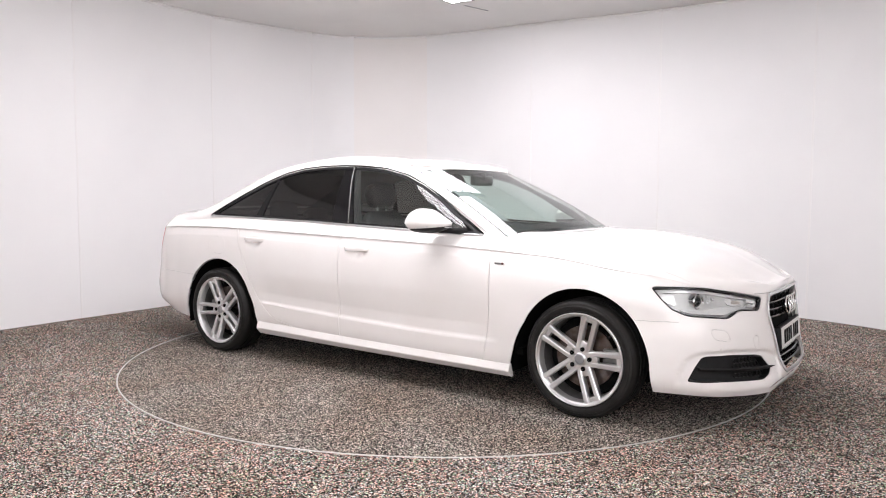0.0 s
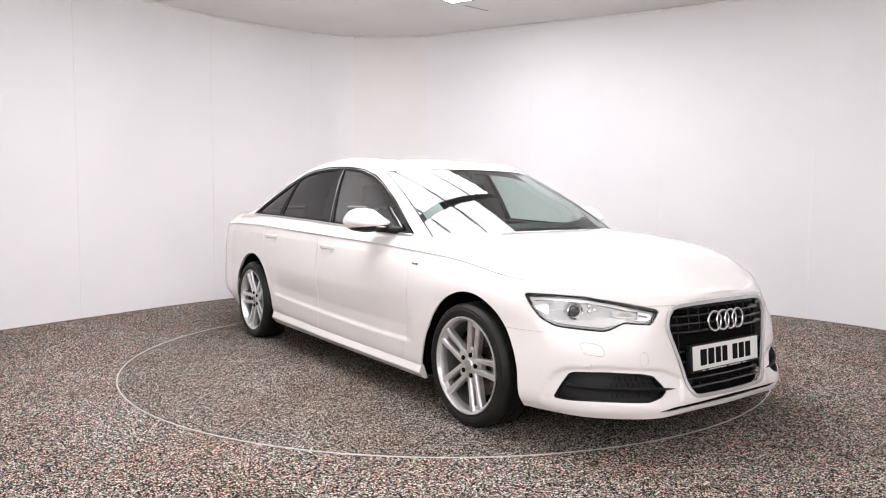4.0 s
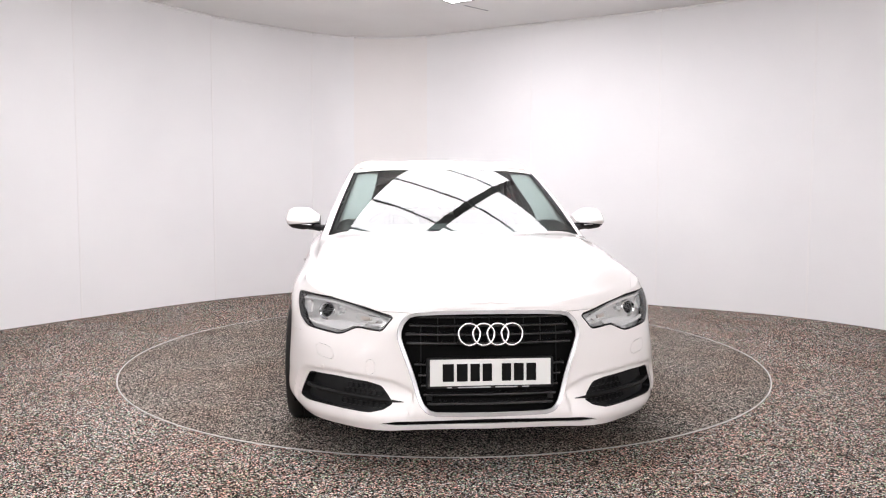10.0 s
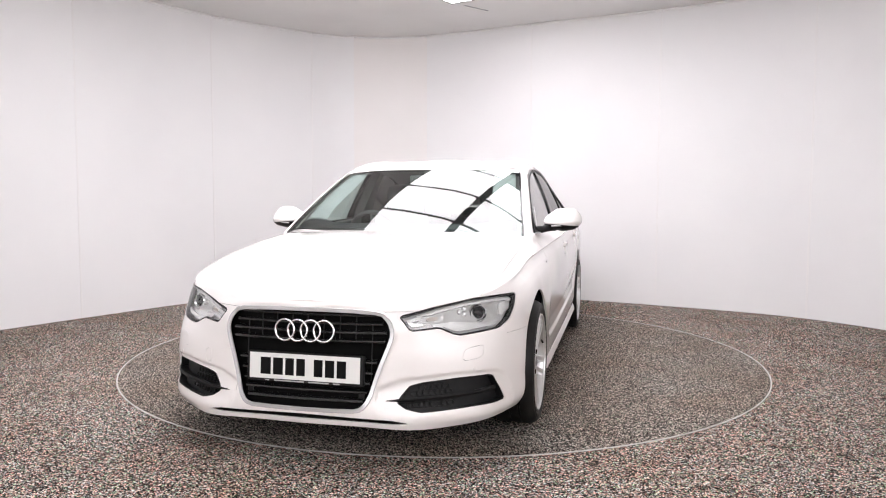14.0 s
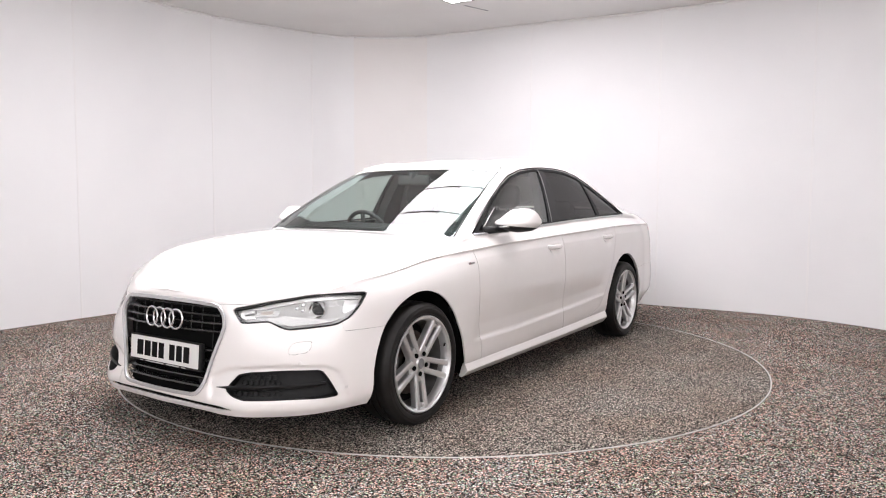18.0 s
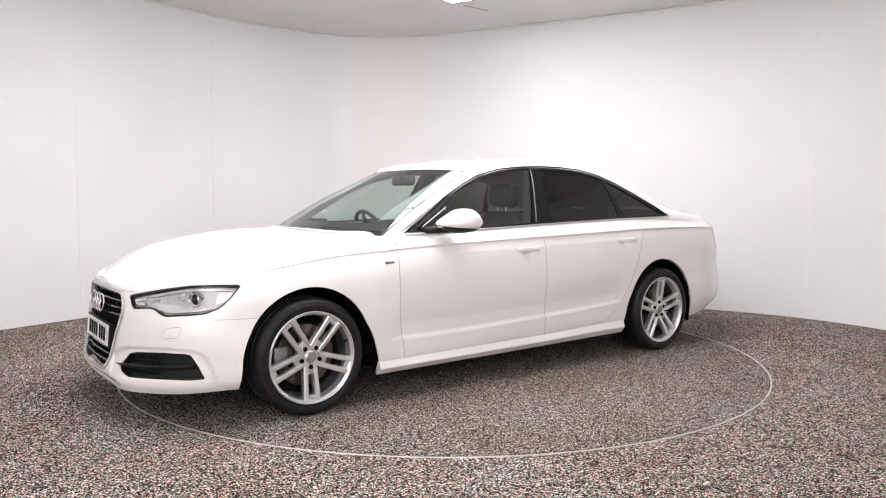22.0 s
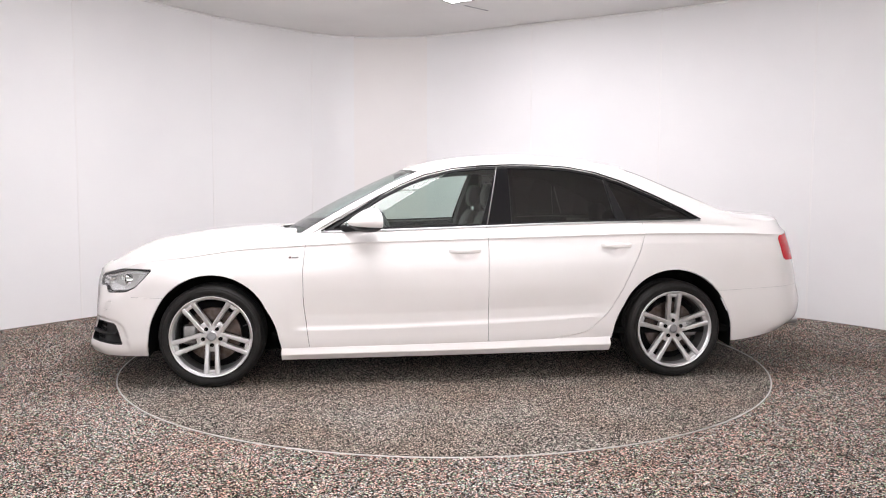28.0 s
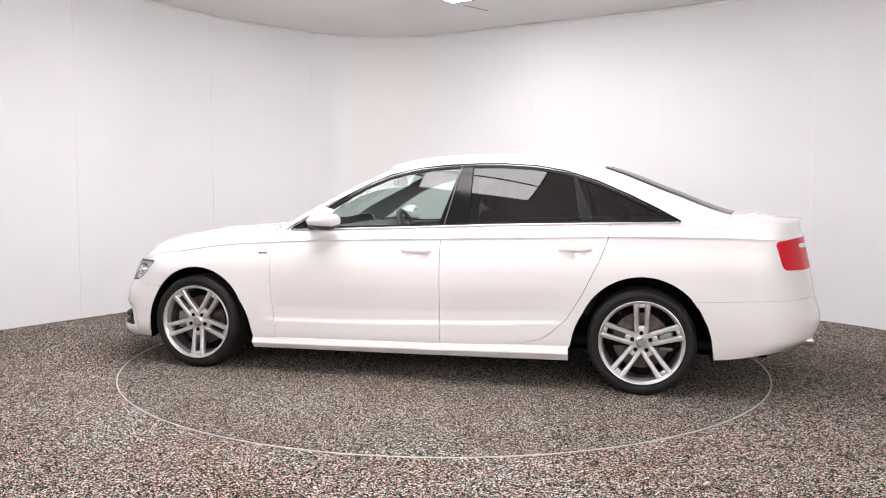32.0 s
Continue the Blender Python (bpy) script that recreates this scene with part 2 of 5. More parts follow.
def build_lights():
    """Lit ceiling panels in two columns that run slantwise over the turntable, with narrow dark joints and a wider beam
    between; plus added fill panels behind the camera.
    """
    turn = pose(0, 0, CEILING_Z, 0, 0, LIGHT_TURN)
    for b0, b1, cuts in LIGHT_COLUMNS:
        for a0, a1 in zip(cuts, cuts[1:]):
            root = tagged(new("ceiling_light"), "lit white ceiling panel in a thin dark frame", "ceiling light", "ceiling light panels")
            root.matrix_basis = turn @ Matrix.Translation(((a0 + a1) / 2, -(b0 + b1) / 2, 0))
            h, w = (a1 - a0) / 2, (b1 - b0) / 2
            bm = bmesh.new()
            box(bm, -h + 0.018, h - 0.018, -w + 0.018, w - 0.018, -0.012, -0.002)
            part("diffuser", bm, GLOW, root)
            bm = bmesh.new()
            for k in (-1, 1):
                box(bm, k * (h - 0.009) - 0.009, k * (h - 0.009) + 0.009, -w, w, -0.016, 0.0)
                box(bm, -h + 0.018, h - 0.018, k * (w - 0.009) - 0.009, k * (w - 0.009) + 0.009, -0.016, 0.0)
            part("frame", bm, BEAM, root)
    # unseen glowing panels, added to brighten the car's upright faces
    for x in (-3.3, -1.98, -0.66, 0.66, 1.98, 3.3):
        root = tagged(new("fill_light"), "tall glowing fill panel added out of view behind the camera", "wall light", "wall light panels")
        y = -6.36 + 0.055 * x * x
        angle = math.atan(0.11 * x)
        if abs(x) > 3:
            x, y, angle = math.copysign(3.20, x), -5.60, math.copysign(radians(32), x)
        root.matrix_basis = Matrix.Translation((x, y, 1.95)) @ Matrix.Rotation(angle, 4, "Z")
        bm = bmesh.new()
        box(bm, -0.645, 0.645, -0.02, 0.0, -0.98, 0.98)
        part("diffuser", bm, FILL_GLOW, root)
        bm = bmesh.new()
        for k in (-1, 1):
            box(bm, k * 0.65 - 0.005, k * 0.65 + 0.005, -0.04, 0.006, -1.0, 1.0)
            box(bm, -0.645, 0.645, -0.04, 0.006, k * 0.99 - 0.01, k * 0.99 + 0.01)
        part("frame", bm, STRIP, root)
    bm = bmesh.new()
    box(bm, -2.45, 1.90, -0.062, 0.030, -0.02, 0.0, 0.004)
    beam = tagged(link_mesh("ceiling_beam", bm, BEAM), "dark grey ceiling beam between two rows of light panels", "ceiling beam")
    beam.matrix_basis = turn
    bm = bmesh.new()
    box(bm, -0.17, 0.17, -0.005, 0.005, -0.006, 0.0, 0.002)
    slot = tagged(link_mesh("cable_cover", bm, CAP), "short grey cable cover on the white ceiling", "cable cover")
    slot.matrix_basis = pose(0.295, 2.45, CEILING_Z, 0, 0, 41)


def build_turntable():
    root = tagged(new("turntable"), "round carpeted turntable flush with the floor", "turntable")
    bm = bmesh.new()
    n = 128
    r = RADIUS - 0.005
    top = [bm.verts.new((r * math.cos(2 * math.pi * i / n), r * math.sin(2 * math.pi * i / n), 0)) for i in range(n)]
    low = [bm.verts.new((v.co.x, v.co.y, -0.05)) for v in top]
    bm.faces.new(top)
    for i in range(n):
        bm.faces.new((low[i], low[(i + 1) % n], top[(i + 1) % n], top[i]))
    part("carpet_disc", bm, DISC_CARPET, root)
    bm = bmesh.new()
    revolve(bm, [(RADIUS - 0.004, -0.03), (RADIUS - 0.004, 0.001), (RADIUS - 0.0025, 0.0025), (RADIUS + 0.0025, 0.0025), (RADIUS + 0.004, 0.001), (RADIUS + 0.004, -0.03)], 128, "Z")
    part("edge_ring", bm, RING, root, "thin pale metal edge ring")
    return root


# ---- car skin ----
# Feature lines of the left half from the nose's centre round the side to the tail's centre.
LINES = {
    "bottom": [(2.33, 0, 0.17), (2.31, 0.28, 0.168), (2.285, 0.445, 0.162), (2.18, 0.615, 0.16), (2.045, 0.755, 0.168), (1.83, 0.858, 0.178), (1.62, 0.875, 0.172), (1.3, 0.875, 0.155),
               (1, 0.875, 0.15), (0.6, 0.875, 0.153), (0.35, 0.875, 0.156), (0.1, 0.875, 0.159), (-0.35, 0.875, 0.165), (-0.85, 0.875, 0.172), (-1.2, 0.875, 0.18), (-1.6, 0.875, 0.2),
               (-1.95, 0.865, 0.22), (-2.21, 0.8, 0.262), (-2.4, 0.62, 0.292), (-2.48, 0.33, 0.3), (-2.5, 0, 0.3)],
    "skirt": [(2.345, 0, 0.208), (2.325, 0.28, 0.207), (2.3, 0.445, 0.204), (2.2, 0.632, 0.203), (2.06, 0.777, 0.208), (1.84, 0.88, 0.214), (1.62, 0.902, 0.215), (1.3, 0.904, 0.218),
               (1, 0.904, 0.22), (0.6, 0.904, 0.225), (0.35, 0.904, 0.228), (0.1, 0.904, 0.232), (-0.35, 0.904, 0.24), (-0.85, 0.904, 0.252), (-1.2, 0.904, 0.265), (-1.6, 0.904, 0.28),
               (-1.95, 0.888, 0.3), (-2.25, 0.848, 0.325), (-2.435, 0.66, 0.345), (-2.515, 0.33, 0.35), (-2.535, 0, 0.35)],
    "crease": [(2.325, 0, 0.33), (2.305, 0.28, 0.33), (2.265, 0.44, 0.33), (2.17, 0.64, 0.332), (2.04, 0.782, 0.335), (1.84, 0.886, 0.34), (1.62, 0.911, 0.34), (1.3, 0.914, 0.336),
               (1, 0.913, 0.333), (0.6, 0.913, 0.334), (0.35, 0.913, 0.338), (0.1, 0.913, 0.346), (-0.35, 0.913, 0.363), (-0.85, 0.913, 0.385), (-1.2, 0.913, 0.402), (-1.6, 0.913, 0.435),
               (-1.95, 0.9, 0.41), (-2.262, 0.86, 0.42), (-2.45, 0.675, 0.43), (-2.53, 0.33, 0.44), (-2.55, 0, 0.44)],
    "flank": [(2.308, 0, 0.5), (2.288, 0.28, 0.5), (2.243, 0.43, 0.5), (2.143, 0.63, 0.5), (2.012, 0.777, 0.505), (1.835, 0.868, 0.52), (1.62, 0.908, 0.54), (1.3, 0.915, 0.55),
               (1, 0.917, 0.555), (0.6, 0.921, 0.56), (0.35, 0.922, 0.56), (0.1, 0.923, 0.563), (-0.35, 0.923, 0.57), (-0.85, 0.921, 0.58), (-1.2, 0.918, 0.59), (-1.6, 0.912, 0.6),
               (-1.95, 0.899, 0.59), (-2.24, 0.862, 0.57), (-2.42, 0.68, 0.57), (-2.49, 0.33, 0.575), (-2.505, 0, 0.575)],
    "waist": [(2.296, 0, 0.6), (2.276, 0.28, 0.6), (2.229, 0.425, 0.6), (2.095, 0.625, 0.605), (1.962, 0.76, 0.615), (1.83, 0.856, 0.64), (1.62, 0.889, 0.7), (1.3, 0.898, 0.73),
               (1, 0.903, 0.745), (0.6, 0.913, 0.76), (0.35, 0.914, 0.765), (0.1, 0.914, 0.77), (-0.35, 0.914, 0.78), (-0.85, 0.912, 0.79), (-1.2, 0.908, 0.8), (-1.6, 0.9, 0.805),
               (-1.95, 0.889, 0.8), (-2.215, 0.858, 0.775), (-2.385, 0.67, 0.765), (-2.445, 0.33, 0.76), (-2.46, 0, 0.76)],
    "shoulder": [(2.285, 0, 0.672), (2.265, 0.28, 0.668), (2.206, 0.42, 0.66), (2.07, 0.605, 0.683), (1.942, 0.735, 0.716), (1.83, 0.806, 0.753), (1.62, 0.828, 0.776), (1.3, 0.838, 0.822),
               (1, 0.86, 0.845), (0.6, 0.88, 0.866), (0.35, 0.889, 0.876), (0.1, 0.894, 0.883), (-0.35, 0.894, 0.895), (-0.85, 0.892, 0.908), (-1.2, 0.888, 0.918), (-1.6, 0.88, 0.92),
               (-1.95, 0.862, 0.917), (-2.185, 0.842, 0.912), (-2.345, 0.645, 0.925), (-2.42, 0.33, 0.945), (-2.44, 0, 0.955)],
    "belt": [(2.283, 0, 0.677), (2.266, 0.26, 0.68), (2.202, 0.395, 0.682), (2.068, 0.57, 0.712), (1.935, 0.696, 0.74), (1.82, 0.776, 0.776), (1.61, 0.796, 0.804), (1.3, 0.805, 0.846),
               (1, 0.825, 0.871), (0.6, 0.818, 0.928), (0.35, 0.812, 0.938), (0.1, 0.81, 0.947), (-0.35, 0.81, 0.966), (-0.85, 0.808, 0.983), (-1.2, 0.803, 0.988), (-1.6, 0.8, 0.98),
               (-1.95, 0.806, 0.962), (-2.2, 0.785, 0.955), (-2.36, 0.575, 0.972), (-2.445, 0.31, 0.985), (-2.46, 0, 0.992)],
    "rail_low": [(2.281, 0, 0.682), (2.264, 0.23, 0.69), (2.203, 0.36, 0.702), (2.072, 0.525, 0.728), (1.932, 0.655, 0.762), (1.8, 0.742, 0.8), (1.59, 0.762, 0.833), (1.3, 0.765, 0.876),
               (0.92, 0.785, 0.914), (0.6, 0.745, 1.055), (0.35, 0.702, 1.203), (0.1, 0.668, 1.302), (-0.35, 0.645, 1.357), (-0.85, 0.648, 1.34), (-1.2, 0.676, 1.245), (-1.6, 0.737, 1.085),
               (-1.94, 0.77, 1.003), (-2.205, 0.735, 0.99), (-2.365, 0.54, 1), (-2.445, 0.29, 1.01), (-2.46, 0, 1.016)],
    "rail_up": [(2.279, 0, 0.688), (2.26, 0.19, 0.696), (2.21, 0.3, 0.698), (2.08, 0.455, 0.748), (1.935, 0.585, 0.794), (1.78, 0.685, 0.832), (1.57, 0.7, 0.867), (1.28, 0.705, 0.902),
               (0.9, 0.74, 0.934), (0.637, 0.695, 1.098), (0.392, 0.65, 1.229), (0.14, 0.618, 1.336), (-0.35, 0.612, 1.394), (-0.85, 0.602, 1.378), (-1.21, 0.602, 1.318), (-1.61, 0.64, 1.163),
               (-1.96, 0.665, 1.04), (-2.215, 0.62, 1.02), (-2.36, 0.46, 1.022), (-2.435, 0.25, 1.018), (-2.45, 0, 1.02)],
    "roof_mid": [(2.277, 0, 0.692), (2.262, 0.1, 0.702), (2.214, 0.17, 0.712), (2.09, 0.26, 0.77), (1.94, 0.34, 0.836), (1.77, 0.4, 0.881), (1.55, 0.43, 0.915), (1.28, 0.44, 0.936),
               (1.03, 0.407, 0.949), (0.72, 0.382, 1.098), (0.455, 0.357, 1.228), (0.212, 0.333, 1.354), (-0.35, 0.33, 1.424), (-0.85, 0.33, 1.411), (-1.25, 0.33, 1.348), (-1.65, 0.34, 1.203),
               (-2.02, 0.36, 1.062), (-2.23, 0.33, 1.047), (-2.355, 0.25, 1.031), (-2.42, 0.14, 1.027), (-2.435, 0, 1.026)],
    "centre": [(2.275, 0, 0.696), (2.264, 0, 0.706), (2.216, 0, 0.722), (2.096, 0, 0.781), (1.94, 0, 0.846), (1.76, 0, 0.892), (1.54, 0, 0.926), (1.28, 0, 0.947),
               (1.085, 0, 0.955), (0.77, 0, 1.105), (0.49, 0, 1.235), (0.235, 0, 1.363), (-0.35, 0, 1.44), (-0.85, 0, 1.427), (-1.27, 0, 1.364), (-1.67, 0, 1.214),
               (-2.05, 0, 1.069), (-2.24, 0, 1.055), (-2.35, 0, 1.038), (-2.41, 0, 1.03), (-2.43, 0, 1.028)],
}


def inside(poly, a, b):
    """Signed distance to a polygon's outline, positive inside."""
    d = np.full(a.shape, 1e9)
    odd = np.zeros(a.shape, bool)
    for (x0, y0), (x1, y1) in zip(poly, poly[1:] + poly[:1]):
        ex, ey = x1 - x0, y1 - y0
        t = np.clip(((a - x0) * ex + (b - y0) * ey) / (ex * ex + ey * ey), 0, 1)
        d = np.minimum(d, np.hypot(a - x0 - t * ex, b - y0 - t * ey))
        cross = ((y0 > b) != (y1 > b)) & (a < (x1 - x0) * (b - y0) / ((y1 - y0) or 1e-9) + x0)
        odd ^= cross
    return np.where(odd, d, -d)


def rounded_poly(poly, amount=0.2, rounds=2):
    out = [np.array(p, float) for p in poly]
    for _ in range(rounds):
        nxt = []
        for i, p in enumerate(out):
            q = out[(i + 1) % len(out)]
            nxt += [p * (1 - amount) + q * amount, p * amount + q * (1 - amount)]
        out = nxt
    return [tuple(p) for p in out]


HANDLES = ((-0.090, 0.810), (-1.064, 0.838))
FOG_SURROUND = rounded_poly([(-1.99, .330), (-1.85, .376), (-1.49, .397), (-1.25, .390), (-1.17, .362), (-1.115, .29), (-1.09, .20), (-1.3, .17), (-1.99, .17)], 0.12, 2)


def hermite(P, D, steps):
    """Smooth curves through P[:, k] with chord lengths D; steps: samples per stretch. Returns points and the parameter."""
    k = P.shape[1]
    M = np.zeros_like(P)
    for i in range(k):
        if i == 0:
            M[:, i] = (P[:, 1] - P[:, 0]) / D[:, :1]
        elif i == k - 1:
            M[:, i] = (P[:, -1] - P[:, -2]) / D[:, -1:]
        else:
            a, b = D[:, i - 1:i], D[:, i:i + 1]
            M[:, i] = ((P[:, i + 1] - P[:, i]) / b * a + (P[:, i] - P[:, i - 1]) / a * b) / (a + b)
    out, par = [], []
    for i in range(k - 1):
        n = steps[i]
        for j in range(n + (i == k - 2)):
            t = j / n
            d = D[:, i:i + 1]
            out.append((2 * t**3 - 3 * t * t + 1) * P[:, i] + (t**3 - 2 * t * t + t) * d * M[:, i] + (3 * t * t - 2 * t**3) * P[:, i + 1] + (t**3 - t * t) * d * M[:, i + 1])
            par.append(i + t)
    return np.stack(out, 1), np.array(par)


def build_skin():
    L = np.array([LINES[k] for k in LINES], float)
    L[:, :6, 0] += np.array([0.008, 0.012, 0.018, 0.022, 0.034, 0.014])
    L[6:8, 18:, 0] += np.array([0.02, 0.035, 0.04])
    chord = np.maximum(np.linalg.norm(np.diff(L, axis=1), axis=2), 0.02).mean(0)
    D = np.repeat(chord[None], len(L), 0)
    steps = [max(5, int(math.ceil(c / (0.013 if k < 5 or k > 15 else 0.022)))) for k, c in enumerate(chord)]
    G, u = hermite(L, D, steps)
    C = np.transpose(G, (1, 0, 2))
    d = np.maximum(np.linalg.norm(np.diff(C, axis=1), axis=2), 1e-4)
    low, v0 = hermite(C[:, :6], d[:, :5], [5, 14, 22, 9, 18])
    top, v1 = hermite(C[:, 5:], d[:, 5:], [5, 12, 8, 10, 10])
    P = np.concatenate([low, top[:, 1:]], 1)
    v = np.concatenate([v0, v1[1:] + 5])
    belt, rail = C[:, 6], C[:, 7]
    flat = np.clip((u - 8.3) / 0.6, 0, 1) * np.clip((16.2 - u) / 0.6, 0, 1)
    for k in np.nonzero((v > 6) & (v < 7))[0]:
        t = v[k] - 6
        ruled = belt * (1 - t) + rail * t + np.array([0, 0.92, 0.38]) * 0.011 * 4 * t * (1 - t)
        P[:, k] += (ruled - P[:, k]) * flat[:, None]
    x, y, z, vv = P[:, :, 0], P[:, :, 1], P[:, :, 2], np.repeat(v[None], len(P), 0)
    side = np.clip((1.86 - x) / 0.25, 0, 1) * np.clip((x + 2.2) / 0.1, 0, 1)
    dent = 0.009 * np.interp(vv, [4.45, 4.86, 4.90, 5.0], [0, 1, 0.95, 0]) * side
    door = np.clip((0.97 - x) / 0.08, 0, 1) * np.clip((x + 1.05) / 0.12, 0, 1)
    dent += 0.014 * np.interp(vv, [2.0, 2.084, 2.4, 3.1], [0, 0.8, 1, 0]) * door
    for hx, hz in HANDLES:
        dent += 0.032 * np.exp(-((x - hx) / 0.050) ** 2 - ((z - hz + 0.016) / 0.025) ** 2) * (y > 0.8)
    y -= dent
    w = inside(FOG_SURROUND, y - x, z)
    tuck = 0.012 * np.clip((w + 0.002) / 0.014, 0, 1) * np.clip((z - 0.195) / 0.05, 0, 1) * (x > 1.75) * (vv < 4)
    x -= tuck * 0.8
    y -= tuck * 0.6 * (y > 0.05)
    P[0, :, 1] = 0
    P[-1, :, 1] = 0
    P[:, -1, 1] = 0
    A = np.concatenate([P, np.repeat(u[:, None, None], P.shape[1], 1), np.repeat(v[None, :, None], P.shape[0], 0)], 2)
    nu, nv = A.shape[:2]
    idx = np.arange(nu * nv).reshape(nu, nv)
    quads = np.stack([idx[:-1, :-1], idx[:-1, 1:], idx[1:, 1:], idx[1:, :-1]], -1).reshape(-1, 4)
    V = A.reshape(-1, 5)
    N = np.cross(np.gradient(P, axis=1), np.gradient(P, axis=0))
    N /= np.maximum(np.linalg.norm(N, axis=2, keepdims=True), 1e-9)
    N = N.reshape(-1, 3)
    mid = P.reshape(-1, 3) - np.array([0, 0, 0.6])
    if (N * mid).sum() < 0:
        N = -N
        quads = quads[:, ::-1]
    return np.concatenate([V, N], 1), quads


SKIN_V, SKIN_Q = build_skin()


def clip(V, polys, f):
    """Keep the part of the polygons where f(V) is positive."""
    s = f(V)
    V, out, cache = list(V), [], {}
    for p in polys:
        q = [s[i] for i in p]
        if min(q) >= 0:
            out.append(p)
        elif max(q) > 0:
            r = []
            for a, b in zip(p, list(p[1:]) + [p[0]]):
                if s[a] >= 0:
                    r.append(a)
                if (s[a] >= 0) != (s[b] >= 0):
                    key = (min(a, b), max(a, b))
                    if key not in cache:
                        t = s[a] / (s[a] - s[b])
                        V.append(V[a] * (1 - t) + V[b] * t)
                        cache[key] = len(V) - 1
                    r.append(cache[key])
            if len(r) > 2:
                out.append(tuple(r))
    return np.array(V), out


def skin_piece(regions, offset=0.0):
    """Polygons of the left half inside any of the regions (each a list of functions that are positive inside)."""
    verts, polys = [], []
    for fs in regions:
        keep = np.ones(len(SKIN_Q), bool)
        for f in fs:
            keep &= f(SKIN_V)[SKIN_Q].max(1) > 0
        V, Q = SKIN_V, [tuple(q) for q in SKIN_Q[keep]]
        for f in fs:
            V, Q = clip(V, Q, f)
        base = len(verts)
        used = sorted({i for q in Q for i in q})
        back = {i: base + k for k, i in enumerate(used)}
        for i in used:
            w = V[i]
            nn = w[5:8] / max(np.linalg.norm(w[5:8]), 1e-9)
            verts.append(w[:3] + nn * offset)
        polys += [tuple(back[i] for i in q) for q in Q]
    return verts, polys


def skin_mesh(regions, side="both", thick=0.018, offset=0.0):
    """A sheet of the skin, with folded edges. side: left, right or both halves joined."""
    verts, polys = skin_piece(regions, offset)
    bm = bmesh.new()
    for s in ((1, -1) if side == "both" else (1,) if side == "left" else (-1,)):
        vs = [bm.verts.new((p[0], p[1] * s, p[2])) for p in verts]
        for q in polys:
            f = [vs[i] for i in (q if s > 0 else q[::-1])]
            try:
                bm.faces.new(f)
            except ValueError:
                pass
    bmesh.ops.remove_doubles(bm, verts=bm.verts, dist=0.0006)
    bmesh.ops.dissolve_degenerate(bm, edges=bm.edges, dist=0.0003)
    bm.normal_update()
    if thick:
        edge = [e for e in bm.edges if len(e.link_faces) == 1]
        norm = {v: v.normal.copy() for e in edge for v in e.verts}
        r = bmesh.ops.extrude_edge_only(bm, edges=edge)
        made = [g for g in r["geom"] if isinstance(g, bmesh.types.BMVert)]
        near = {}
        for v in norm:
            near[tuple(round(c, 6) for c in v.co)] = norm[v]
        for v in made:
            v.co -= near.get(tuple(round(c, 6) for c in v.co), Vector((0, 0, 1))) * thick
    return bm


GAP = 0.0017
Z = lambda V: V[:, 2]
HUB_Z = 0.317
WHEEL_Z = 0.301
FRONT_AXLE, REAR_AXLE = 1.456, -1.456
ARCH = {FRONT_AXLE: 0.357, REAR_AXLE: 0.370}


def arch_flare(cx, x, z):
    """How much the arch widens towards the ground."""
    out = np.where((x > cx) == (cx > 0), 0.10 if cx > 0 else 0.15, 0.25 if cx > 0 else 0.22)
    return out * np.clip(0.46 - z, 0, 0.25)


def arch_out(cx):
    return lambda V: np.where(V[:, 2] > HUB_Z, np.hypot(V[:, 0] - cx, V[:, 2] - HUB_Z), np.abs(V[:, 0] - cx)) - ARCH[cx] - arch_flare(cx, V[:, 0], V[:, 2]) + 9 * (V[:, 4] > 5)


HEADLAMP = rounded_poly([(-1.835, .637), (-1.72, .653), (-1.51, .682), (-1.38, .696), (-1.134, .704), (-.963, .704), (-1.017, .643), (-1.082, .594), (-1.18, .564), (-1.38, .552), (-1.48, .546), (-1.525, .554), (-1.605, .581), (-1.70, .576), (-1.783, .573)], 0.12, 1)
FOG = rounded_poly([(-1.80, .345), (-1.72, .358), (-1.50, .370), (-1.30, .370), (-1.265, .362), (-1.214, .309), (-1.165, .245), (-1.25, .241), (-1.42, .243), (-1.70, .236), (-1.77, .235), (-1.845, .25), (-1.885, .275), (-1.86, .30), (-1.83, .322)], 0.1, 1)
GRILLE = rounded_poly([(-.335, .650), (-.20, .660), (.20, .660), (.335, .650), (.372, .614), (.386, .575), (.384, .540), (.332, .400), (.300, .285), (.268, .246), (.225, .236), (-.225, .236), (-.268, .246), (-.300, .285), (-.332, .400), (-.384, .540), (-.386, .575), (-.372, .614)], 0.2, 1)
LIP_SLOT = [(-.50, .189), (-.40, .182), (-.2, .187), (0, .189), (.2, .187), (.40, .182), (.50, .189), (.40, .205), (0, .217), (-.40, .205)]
DLO = rounded_poly([(.800, .930), (.60, 1.045), (.45, 1.140), (.30, 1.220), (.145, 1.283), (-.04, 1.326), (-.225, 1.346), (-.42, 1.354), (-.60, 1.353), (-.80, 1.340), (-.985, 1.307), (-1.18, 1.243),
                    (-1.376, 1.156), (-1.55, 1.070), (-1.665, 1.004), (-1.13, .992), (-.57, .978), (-.02, .956), (.40, .942)], 0.08, 1)
FRONT_DOOR = [(.865, .19), (.872, .230), (.905, .50), (.908, .70), (.893, .86), (.865, .90), (.822, .930), (.60, 1.00), (-.24, 1.10), (-.24, .19)]
